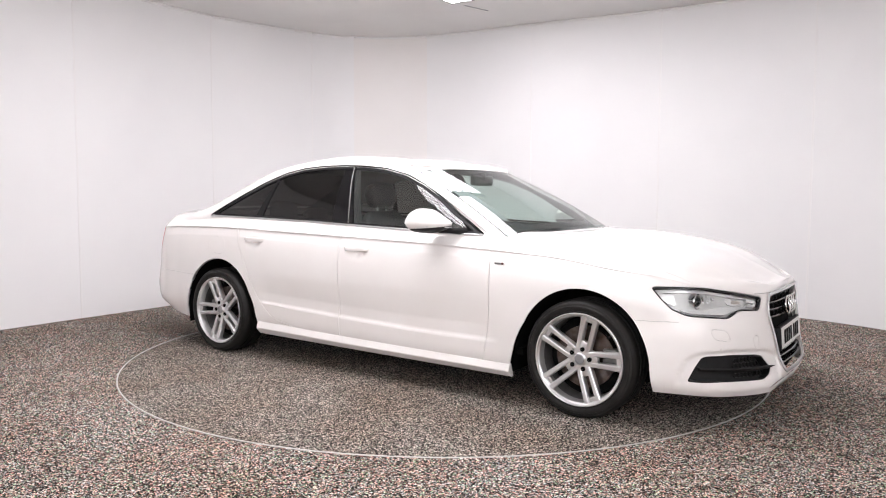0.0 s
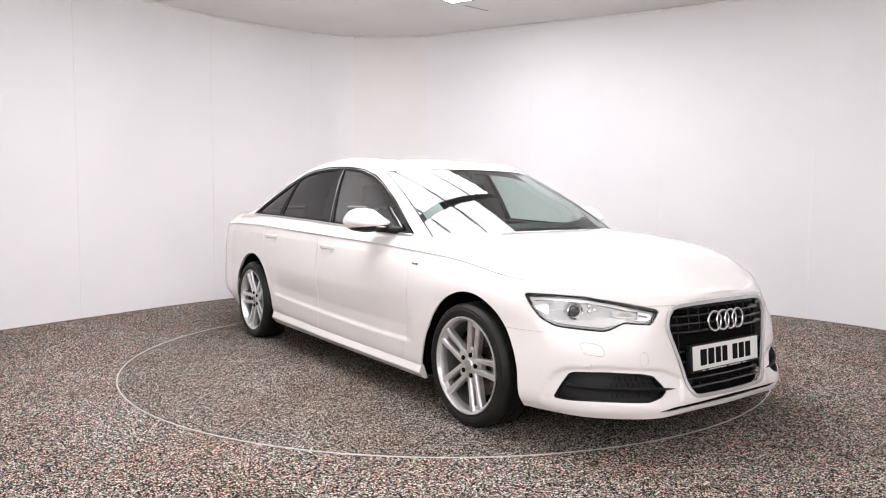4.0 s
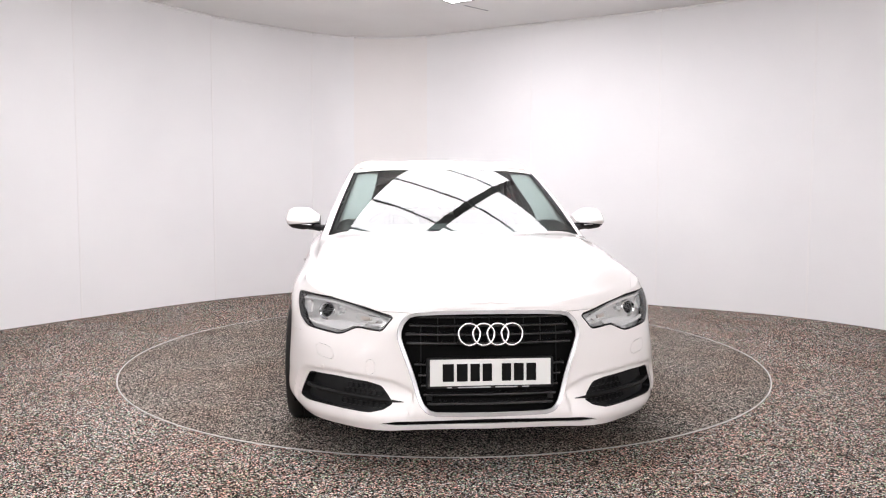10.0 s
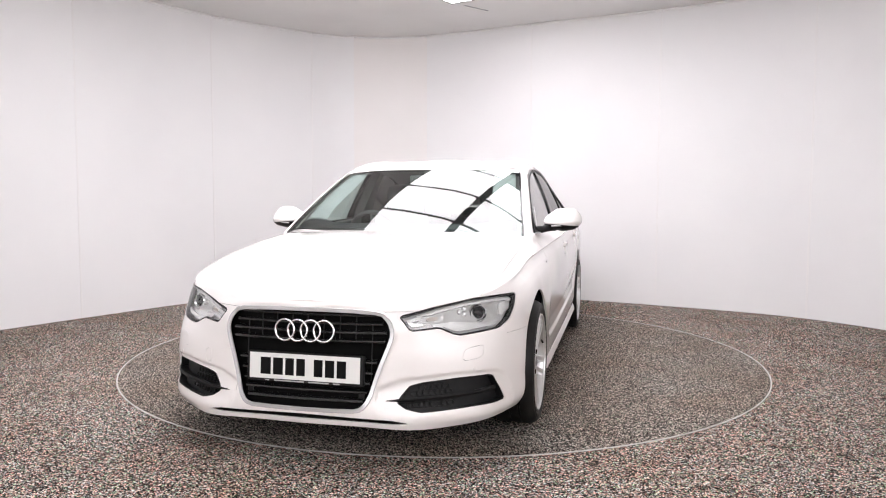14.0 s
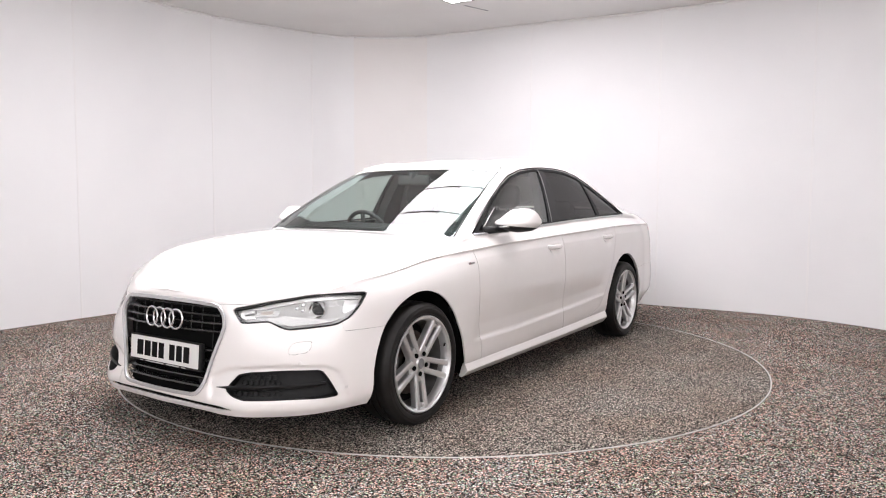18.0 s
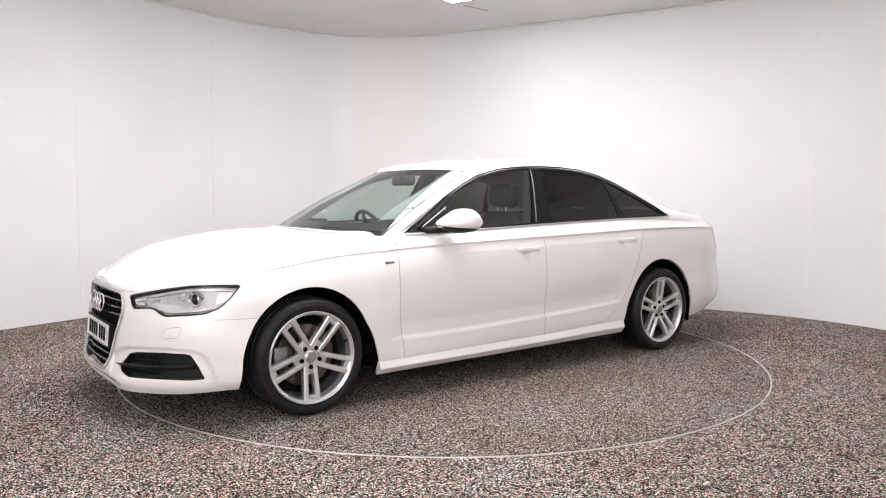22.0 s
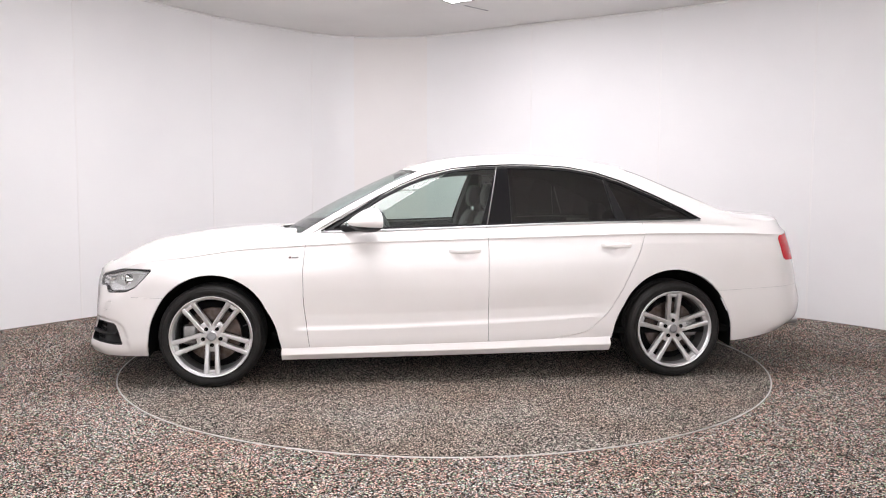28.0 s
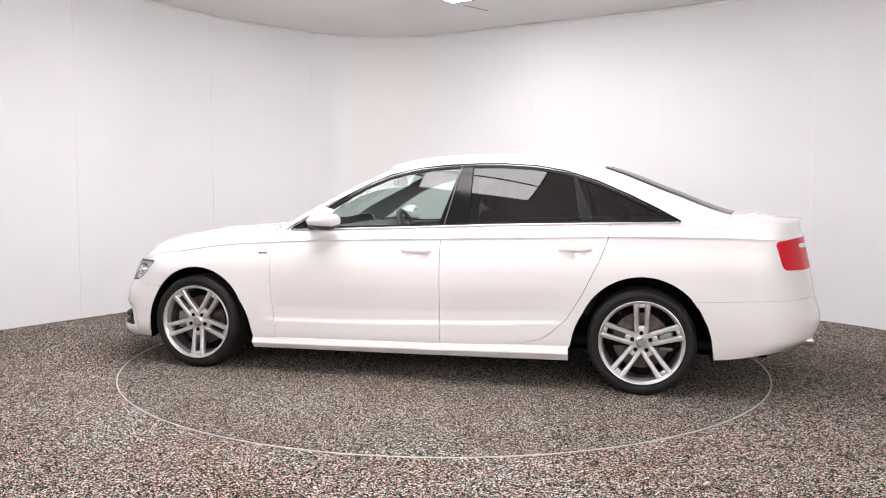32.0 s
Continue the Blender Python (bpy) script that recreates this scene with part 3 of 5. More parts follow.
REAR_DOOR = [(-.24, .19), (-.24, 1.10), (-1.275, 1.10), (-1.265, .95), (-1.255, .90), (-1.215, .79), (-1.11, .57), (-1.02, .42), (-.94, .345), (-.88, .298), (-.80, .276), (-.70, .262), (-.60, .20)]
TAIL = rounded_poly([(1.325, .898), (1.36, .742), (1.60, .738), (2.00, .755), (2.03, .85), (1.98, .928), (1.75, .922), (1.55, .912)], 0.12, 1)

nose_w = lambda V: V[:, 1] - V[:, 0]
tail_w = lambda V: -V[:, 0] - V[:, 1]
in_headlamp = lambda V: np.where((V[:, 0] > 1.6) & (V[:, 4] < 5.2), inside(HEADLAMP, nose_w(V), V[:, 2]), -1)
in_fog = lambda V: np.where(V[:, 0] > 1.6, inside(FOG, nose_w(V), V[:, 2]), -1)
in_grille = lambda V: np.where(V[:, 0] > 1.9, inside(GRILLE, V[:, 1], V[:, 2]), -1)
in_slot = lambda V: np.where(V[:, 0] > 1.9, inside(LIP_SLOT, V[:, 1], V[:, 2]), -1)
in_dlo = lambda V: np.where((V[:, 4] > 5.2) & (V[:, 4] < 8.1) & (V[:, 3] > 8), inside(DLO, V[:, 0], V[:, 2]), -1)
in_fdoor = lambda V: np.where(V[:, 4] < 7.5, inside(FRONT_DOOR, V[:, 0], V[:, 2]), -1)
in_rdoor = lambda V: np.where(V[:, 4] < 7.5, inside(REAR_DOOR, V[:, 0], V[:, 2]), -1)
WASHER = rounded_poly([(-1.455, .492), (-1.33, .503), (-1.345, .465), (-1.37, .448), (-1.49, .438), (-1.48, .47)], 0.2, 1)
FUEL = rounded_poly([(-1.375, .845), (-1.55, .855), (-1.57, .73), (-1.39, .72)], 0.2, 2)
TOW = rounded_poly([(-1.705, .452), (-1.757, .452), (-1.767, .392), (-1.715, .390)], 0.2, 1)
in_tow = lambda V: np.where((V[:, 0] > 1.6) & (V[:, 4] < 5), inside(TOW, nose_w(V), V[:, 2]), -1)
in_washer = lambda V: np.where(V[:, 0] > 1.6, inside(WASHER, nose_w(V), V[:, 2]), -1)
in_fuel = lambda V: np.where(V[:, 4] < 5, inside(FUEL, V[:, 0], V[:, 2]), -1)
in_tail = lambda V: np.where(V[:, 0] < -1.9, inside(TAIL, tail_w(V), V[:, 2]), -1)


def outside(f, gap=GAP):
    return lambda V: -f(V) - gap


def within(f, gap=GAP):
    return lambda V: f(V) - gap


def u_over(a):
    return lambda V: V[:, 3] - a


def u_under(a):
    return lambda V: a - V[:, 3]


def v_over(a):
    return lambda V: V[:, 4] - a


def v_under(a):
    return lambda V: a - V[:, 4]


def x_over(a):
    return lambda V: V[:, 0] - a


def x_under(a):
    return lambda V: a - V[:, 0]


def z_under(a):
    return lambda V: a - V[:, 2]


BUMPER_SEAM = 0.535
NOSE_SEAM = 0.655
FINE = 0.0007


def rear_seam(V):
    return 0.550 + 0.045 * np.clip(-1.8 - V[:, 0], 0, 0.6)



def shut_line(V):
    """Where the bonnet's edge runs, as the skin's parameter across."""
    return np.interp(V[:, 3], [0, 3.4, 3.7, 4.0, 4.5, 5.0, 6.0, 8.2], [3.5, 3.5, 4.8, 5.3, 5.85, 6.2, 6.55, 6.6])


def build_sill(s):
    """A skirt along the foot of the doors: a sloping upper face and a lower face turned in."""
    bm = bmesh.new()
    rings = []
    for k in range(45):
        x = 1.040 - 2.072 * k / 44
        z0 = float(np.interp(x, [-1.03, 0, 1.04], [.166, .153, .143]))
        z1 = float(np.interp(x, [-1.03, -.7, -.24, .87, 1.04], [.262, .256, .240, .224, .221])) + 0.001
        zm = z0 * 0.52 + z1 * 0.48
        rings.append([bm.verts.new((x, s * y, z)) for y, z in ((.862, z0 + .004), (.878, z0), (.886, z0 + .003), (.919, zm - .003), (.9195, zm + .003), (.9055, z1 - .006), (.902, z1 - .003), (.888, z1 - .001))])
    for p, q in zip(rings, rings[1:]):
        for j in range(7):
            bm.faces.new((p[j], p[j + 1], q[j + 1], q[j]))
    bm.faces.new(rings[0])
    bm.faces.new(rings[-1])
    bmesh.ops.recalc_face_normals(bm, faces=bm.faces)
    return bm


def build_body(car):
    g = GAP
    bonnet = skin_mesh([[lambda V: V[:, 4] - shut_line(V) - 0.012, lambda V: np.maximum(V[:, 2] - NOSE_SEAM - FINE, V[:, 4] - 5.0), outside(in_headlamp), outside(in_grille, 0.0), lambda V: np.interp(V[:, 4], [6.6, 7.4, 8.0, 9.0], [8.12, 7.95, 7.80, 7.86]) - V[:, 3]]], thick=0.012)
    part("bonnet", bonnet, PAINT, car, "white bonnet", smooth=0.6)
    front = [x_over(1.5), arch_out(FRONT_AXLE), outside(in_headlamp), outside(in_fog, 0.0), outside(in_grille, 0.0), outside(in_slot, 0.0), outside(in_washer, 0.0006), outside(in_tow, 0.0006)]
    part("front_bumper", skin_mesh([front + [v_under(4.985), z_under(NOSE_SEAM - FINE), lambda V: np.maximum(BUMPER_SEAM - FINE - V[:, 2], V[:, 0] - 1.955)]], thick=0.010), PAINT, car, "white front bumper", smooth=0.6)
    for side in ("left", "right"):
        wing = skin_mesh([[u_over(3.3), lambda V: np.maximum(1.955 - FINE - V[:, 0], V[:, 4] - 4.5), outside(in_headlamp), lambda V: np.maximum(V[:, 2] - BUMPER_SEAM - FINE, 1.62 - V[:, 0]), x_over(1.2), arch_out(FRONT_AXLE), lambda V: shut_line(V) - V[:, 4] - 0.012],
                          [x_under(1.2), arch_out(FRONT_AXLE), v_over(1.0), lambda V: shut_line(V) - V[:, 4] - 0.012, outside(in_fdoor), x_over(.5), u_under(8.45), lambda V: V[:, 0] - .84]], side, 0.010)
        part("front_wing", wing, PAINT, car, smooth=0.6)
        fd = part("front_door", skin_mesh([[within(in_fdoor), v_over(1.0), v_under(6.3), outside(in_dlo, -0.004)]], side), PAINT, car, smooth=0.6)
        rd = part("rear_door", skin_mesh([[within(in_rdoor), v_over(1.0), v_under(6.3), outside(in_dlo, -0.004), arch_out(REAR_AXLE)]], side), PAINT, car, smooth=0.6)
        part("sill", build_sill(1 if side == "left" else -1), PAINT, car, "white side sill", smooth=0.35)
        body_side = skin_mesh([[v_over(6.0), lambda V: np.interp(V[:, 3], [10.9, 11.1], [7.82, 8.10]) - V[:, 4], u_over(8.12), u_under(16.0), outside(in_dlo, 0.0), outside(in_fdoor, -.02), outside(in_rdoor, -.02)],
                               [x_under(-.6), v_over(0.9), v_under(6.0), outside(in_rdoor), outside(in_fdoor), arch_out(REAR_AXLE), lambda V: np.maximum(V[:, 2] - rear_seam(V) - FINE, V[:, 0] + 1.6), outside(in_tail), u_under(18.4)] + ([outside(in_fuel, 0.0005)] if side == "right" else []),
                               [v_over(6.0), v_under(7.15), u_over(16.0), u_under(18.4)]], side, 0.02)
        part("body_side", body_side, PAINT, car, smooth=0.6)
        build_glazing(car, side, fd, rd)
    part("roof", skin_mesh([[v_over(8.12), u_over(10.98), u_under(14.02)]]), PAINT, car, "white roof panel", smooth=0.6)
    build_windscreen(car)
    part("rear_window", skin_mesh([[v_over(8.12), u_over(14.05), u_under(15.98)]], thick=0, offset=-0.004), PRIVACY, car, "dark tinted rear window", smooth=0.6)
    part("boot_lid", skin_mesh([[v_over(7.17), u_over(16.003), u_under(18.43)], [u_over(18.43), v_over(3.0), outside(in_tail)]]), PAINT, car, "white boot lid", smooth=0.6)
    part("rear_bumper", skin_mesh([[x_under(-1.65), arch_out(REAR_AXLE), v_under(3.6), lambda V: rear_seam(V) - FINE - V[:, 2], lambda V: V[:, 2] - np.interp(V[:, 3], [17.15, 17.4, 18.1], [0, .23, .40])]], thick=0.010), PAINT, car, "white rear bumper", smooth=0.6)


def build_glazing(car, side, front_door, rear_door):
    s = 1 if side == "left" else -1
    parts = [("front_glass", GLASS, front_door, [within(in_dlo, .016), x_under(.66), lambda V: V[:, 0] - np.interp(V[:, 2], [.95, 1.36], [-.195, -.325])], "clear door glass"),
             ("rear_glass", PRIVACY, rear_door, [within(in_dlo, .016), x_under(-.405), lambda V: V[:, 0] - np.interp(V[:, 2], [.99, 1.31], [-1.09, -1.03])], "dark tinted door glass"),
             ("quarter_glass", PRIVACY, rear_door, [within(in_dlo, .016), lambda V: np.interp(V[:, 2], [.99, 1.31], [-1.17, -1.045]) - V[:, 0]], "dark tinted quarter glass")]
    for name, mat, parent, fs, label in parts:
        part(name, skin_mesh([fs], side, 0, -0.007), mat, parent, label, smooth=0.6)
    surround = skin_mesh([[within(in_dlo, 0.001), outside(in_dlo, -.016)]], side, 0.012, -0.001)
    part("window_surround", surround, BLACK, car, "black window surround", smooth=0.6)
    pillar = skin_mesh([[within(in_dlo, .017), lambda V: np.interp(V[:, 2], [.95, 1.36], [-.200, -.330]) - V[:, 0], x_over(-.400)]], side, 0.012, 0.001)
    part("centre_pillar", pillar, GLOSS_BLACK, car, "gloss black centre pillar", smooth=0.6)
    sail = skin_mesh([[within(in_dlo, .017), x_over(.665)]], side, 0.012, -0.002)
    part("mirror_sail", sail, LINER, car, "black triangular mirror mount", smooth=0.6)
    # thin bright tube that stands in for the reflection on the pillar rubber
    bm = bmesh.new()
    tube(bm, [flank_point(.675 - .20 * k / 6, .968 + .112 * k / 6, s, 0.002) for k in range(7)], 0.003, 6)
    part("pillar_glint", bm, SATIN, front_door, "bright strip in place of a reflection, front of the door glass", smooth=0.9)
    post = skin_mesh([[within(in_dlo, .017), lambda V: np.interp(V[:, 2], [.99, 1.31], [-1.095, -1.035]) - V[:, 0], lambda V: V[:, 0] - np.interp(V[:, 2], [.99, 1.31], [-1.165, -1.04])]], side, 0.012, 0.0)
    part("window_post", post, BLACK, car, smooth=0.6)


# ---- wheels ----
def build_wheel(name, car, x, y, turn):
    s = 1 if y > 0 else -1
    wheel = new(name)
    wheel.parent = car
    wheel.matrix_basis = Matrix.Translation((x, y, WHEEL_Z)) @ Matrix.Diagonal((1, s, 1, 1))
    # local: outward is +y; the outer tyre wall stands at y = 0
    bm = bmesh.new()
    prof = [(.246, -.012), (.249, -.006), (.254, -.003), (.258, -.004), (.262, -.001), (.272, .001), (.283, .001), (.285, -.001), (.297, -.004), (.299, -.007), (.308, -.016), (.3155, -.030), (.317, -.048),
            (.317, -.070), (.311, -.072), (.311, -.080), (.317, -.082), (.317, -.115), (.311, -.117), (.311, -.125), (.317, -.127), (.317, -.180), (.315, -.198), (.300, -.215), (.27, -.222), (.246, -.212)]
    prof = [(0.246 + (r - 0.246) * 0.958, y) for r, y in prof]
    revolve(bm, prof, 72, closed=True)
    part("tyre", bm, RUBBER, wheel, "black road tyre", smooth=0.5)
    bm = bmesh.new()
    revolve(bm, [(.247, -.012), (.2465, -.002), (.243, -.0005), (.239, -.002), (.237, -.008), (.229, -.014), (.224, -.030), (.221, -.055)], 72)
    part("rim", bm, ALLOY, wheel, "silver alloy rim", smooth=0.5)
    # the barrel's shade is painted in with the darker alloy
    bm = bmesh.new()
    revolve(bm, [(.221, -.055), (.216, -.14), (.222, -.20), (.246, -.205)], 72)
    part("rim_barrel", bm, DARK_ALLOY, wheel, "inner barrel of the rim, shade put into its colour", smooth=0.5)
    bm = bmesh.new()
    hub_y = -.028
    for k in range(5):
        a = radians(turn + 72 * k)
        for d in (-1, 1):
            sec = []
            for r, half, off, yy in ((.030, .0150, .0235, hub_y - .006), (.085, .0148, .0285, hub_y), (.15, .0150, .0300, hub_y + .008), (.200, .0165, .0320, hub_y + .015), (.236, .0185, .0350, hub_y + .018)):
                ring = []
                for w, dy in ((-half, -.012), (-half * .72, -.002), (-half * .45, 0), (half * .55, 0), (half * .85, -.003), (half, -.010), (half * .75, -.042), (-half * .80, -.042)):
                    t = d * (off + w)
                    ring.append(bm.verts.new((r * math.cos(a) - t * math.sin(a), yy + dy, r * math.sin(a) + t * math.cos(a))))
                sec.append(ring)
            for p, q in zip(sec, sec[1:]):
                for j in range(8):
                    bm.faces.new((p[j], p[(j + 1) % 8], q[(j + 1) % 8], q[j]))
            bm.faces.new(sec[0])
            bm.faces.new(sec[-1])
        web = Matrix.Rotation(-a, 4, "Y")
        box(bm, .040, .096, hub_y - .040, hub_y - .007, -.020, .020, .003, web)
        box(bm, .205, .236, hub_y - .030, hub_y + .006, -.024, .024, .003, web)
    bmesh.ops.recalc_face_normals(bm, faces=bm.faces)
    part("spokes", bm, ALLOY, wheel, "five pairs of slim alloy spokes", smooth=0.3)
    bm = bmesh.new()
    revolve(bm, [(.001, hub_y + .004), (.026, hub_y + .004), (.030, hub_y), (.034, hub_y - .003), (.062, hub_y - .004), (.070, hub_y - .012), (.070, hub_y - .05)], 40)
    hub = part("hub", bm, ALLOY, wheel, smooth=0.4)
    bm = bmesh.new()
    revolve(bm, [(.001, hub_y + .0065), (.022, hub_y + .0065), (.027, hub_y + .004)], 32)
    part("centre_cap", bm, CAP, hub, "round grey centre cap", smooth=0.4)
    for k in range(5):
        a = radians(turn + 72 * k)
        bm = bmesh.new()
        revolve(bm, [(.001, hub_y - .001), (.0105, hub_y - .001), (.0125, hub_y - .003), (.0125, hub_y - .012)], 8)
        ob = part("wheel_bolt", bm, LINER, hub)
        ob.location = (.054 * math.cos(a), .0045, .054 * math.sin(a))
    bm = bmesh.new()
    revolve(bm, [(.06, -.10), (.165, -.10), (.165, -.125), (.06, -.125)], 48, closed=True)
    part("brake_disc", bm, STEEL, wheel, "worn steel brake disc", smooth=0.4)
    bm = bmesh.new()
    revolve(bm, [(.05, -.128), (.208, -.128), (.208, -.14)], 40)
    part("backing_plate", bm, LINER, wheel)
    bm = bmesh.new()
    box(bm, .10, .185, -.14, -.085, -.06, .06, .015)
    cal = part("brake_caliper", bm, DARK_ALLOY, wheel, smooth=0.5)
    cal.matrix_basis = Matrix.Rotation(radians(0 if x > 0 else 180), 4, "Y")
    bm = bmesh.new()
    tube(bm, [(.225 * math.cos(radians(turn + 36)), -.022, .225 * math.sin(radians(turn + 36))), (.20 * math.cos(radians(turn + 36)), -.012, .20 * math.sin(radians(turn + 36)))], .005, 8)
    part("tyre_valve", bm, BLACK, wheel)


def build_under(car):
    bm = bmesh.new()
    box(bm, -1.00, 1.00, -.86, .86, .150, .28, .01)
    box(bm, .99, 1.90, -.60, .60, .155, .29, .01)
    box(bm, 1.86, 2.06, -.52, .52, .172, .26, .01)
    box(bm, -2.20, -.99, -.60, .60, .185, .30, .01)
    part("underbody", bm, LINER, car, "dark underbody")
    for cx in (FRONT_AXLE, REAR_AXLE):
        for s in (1, -1):
            bm = bmesh.new()
            r, n = ARCH[cx] - .004, 24
            a = []
            for k in range(n + 1):
                x, z = cx + r * math.cos(math.pi * k / n), HUB_Z + r * math.sin(math.pi * k / n)
                x += float(arch_flare(cx, x, z)) * (1 if x > cx else -1)
                a.append(bm.verts.new((x, s * .893, z)))
            b = [bm.verts.new((v.co.x, s * .60, v.co.z)) for v in a]
            for k in range(n):
                bm.faces.new((a[k], a[k + 1], b[k + 1], b[k]))
            lo = [bm.verts.new((cx + (r + float(arch_flare(cx, cx + sx, .2))) * sx, s * .60, .20)) for sx in (1, -1)]
            bm.faces.new(b + [lo[1], lo[0]])
            for e, o in ((0, 0), (n, 1)):
                c2 = bm.verts.new((lo[o].co.x, s * .87, .17))
                bm.faces.new((a[e], b[e], lo[o], c2))
            bmesh.ops.recalc_face_normals(bm, faces=bm.faces)
            part("wheel_arch_liner", bm, LINER, car, "black wheel arch liner", smooth=0.5)


# ---- car details ----
def skin_near(pick, a, b, ka, kb):
    """The skin's point of the left half where columns ka and kb come nearest to (a, b)."""
    V = SKIN_V[pick]
    d = np.hypot(V[:, ka] - a, V[:, kb] - b)
    k = np.argsort(d)[:5]
    w = 1 / (d[k] + 1e-4)
    q = (V[k] * w[:, None]).sum(0) / w.sum()
    n = Vector(q[5:8]).normalized()
    return Vector(q[:3]), n


NOSE = (SKIN_V[:, 0] > 1.7) & (SKIN_V[:, 4] < 5.01)
FLANK = (SKIN_V[:, 3] > 5) & (SKIN_V[:, 3] < 17.5) & (SKIN_V[:, 4] < 8)
NOSE_W = np.concatenate([SKIN_V, (SKIN_V[:, 1] - SKIN_V[:, 0])[:, None]], 1)


def nose_point(y, z, out=0.0):
    """On the front skin at a width and height, moved outwards."""
    p, n = skin_near(NOSE, abs(y), z, 1, 2)
    p = Vector((p.x, abs(y), z)) + n * out
    return Vector((p.x, p.y if y >= 0 else -p.y, p.z))


def corner_point(w, z, s=1, out=0.0):
    """On the front corner at w = y - x and a height."""
    V = NOSE_W[NOSE]
    d = np.hypot(V[:, 8] - w, V[:, 2] - z)
    k = np.argsort(d)[:5]
    g = 1 / (d[k] + 1e-4)
    q = (V[k] * g[:, None]).sum(0) / g.sum()
    n = Vector(q[5:8]).normalized()
    p = Vector(q[:3]) + n * out
    p.z = z + n.z * out
    return Vector((p.x, s * p.y, p.z)), Vector((n.x, s * n.y, n.z))


def flank_point(x, z, s=1, out=0.0):
    p, n = skin_near(FLANK, x, z, 0, 2)
    p = Vector((x, p.y, z)) + n * out
    return Vector((p.x, s * p.y, p.z))


def windscreen_point(t, f):
    """t from the cowl (0) to the roof (1), f from the centre (0) to the pillar (1 or -1)."""
    b = 4 * t * (1 - t)
    lift = Vector((0.45, 0, 0.9))
    c = Vector((1.041, 0, 0.948)).lerp(Vector((0.222, 0, 1.359)), t) + lift * 0.0182 * b
    e = Vector((0.905, 0.74, 0.936)).lerp(Vector((0.14, 0.605, 1.336)), t) + lift * 0.0171 * b
    a = abs(f)
    return Vector((c.x + (e.x - c.x) * a ** 2.26, f * e.y, c.z + (e.z - c.z) * a ** 3.36))


def patch(bm, point, t0, t1, f0, f1, nt, nf, out=0.0):
    g = []
    for i in range(nt + 1):
        row = []
        for j in range(nf + 1):
            t, f = t0 + (t1 - t0) * i / nt, f0 + (f1 - f0) * j / nf
            p = point(t, f)
            n = (point(t + 0.002, f) - p).cross(point(t, f + 0.002) - p).normalized()
            if n.z < 0:
                n = -n
            row.append(bm.verts.new(p + n * out))
        g.append(row)
    for i in range(nt):
        for j in range(nf):
            bm.faces.new((g[i][j], g[i][j + 1], g[i + 1][j + 1], g[i + 1][j]))
    bmesh.ops.recalc_face_normals(bm, faces=bm.faces)


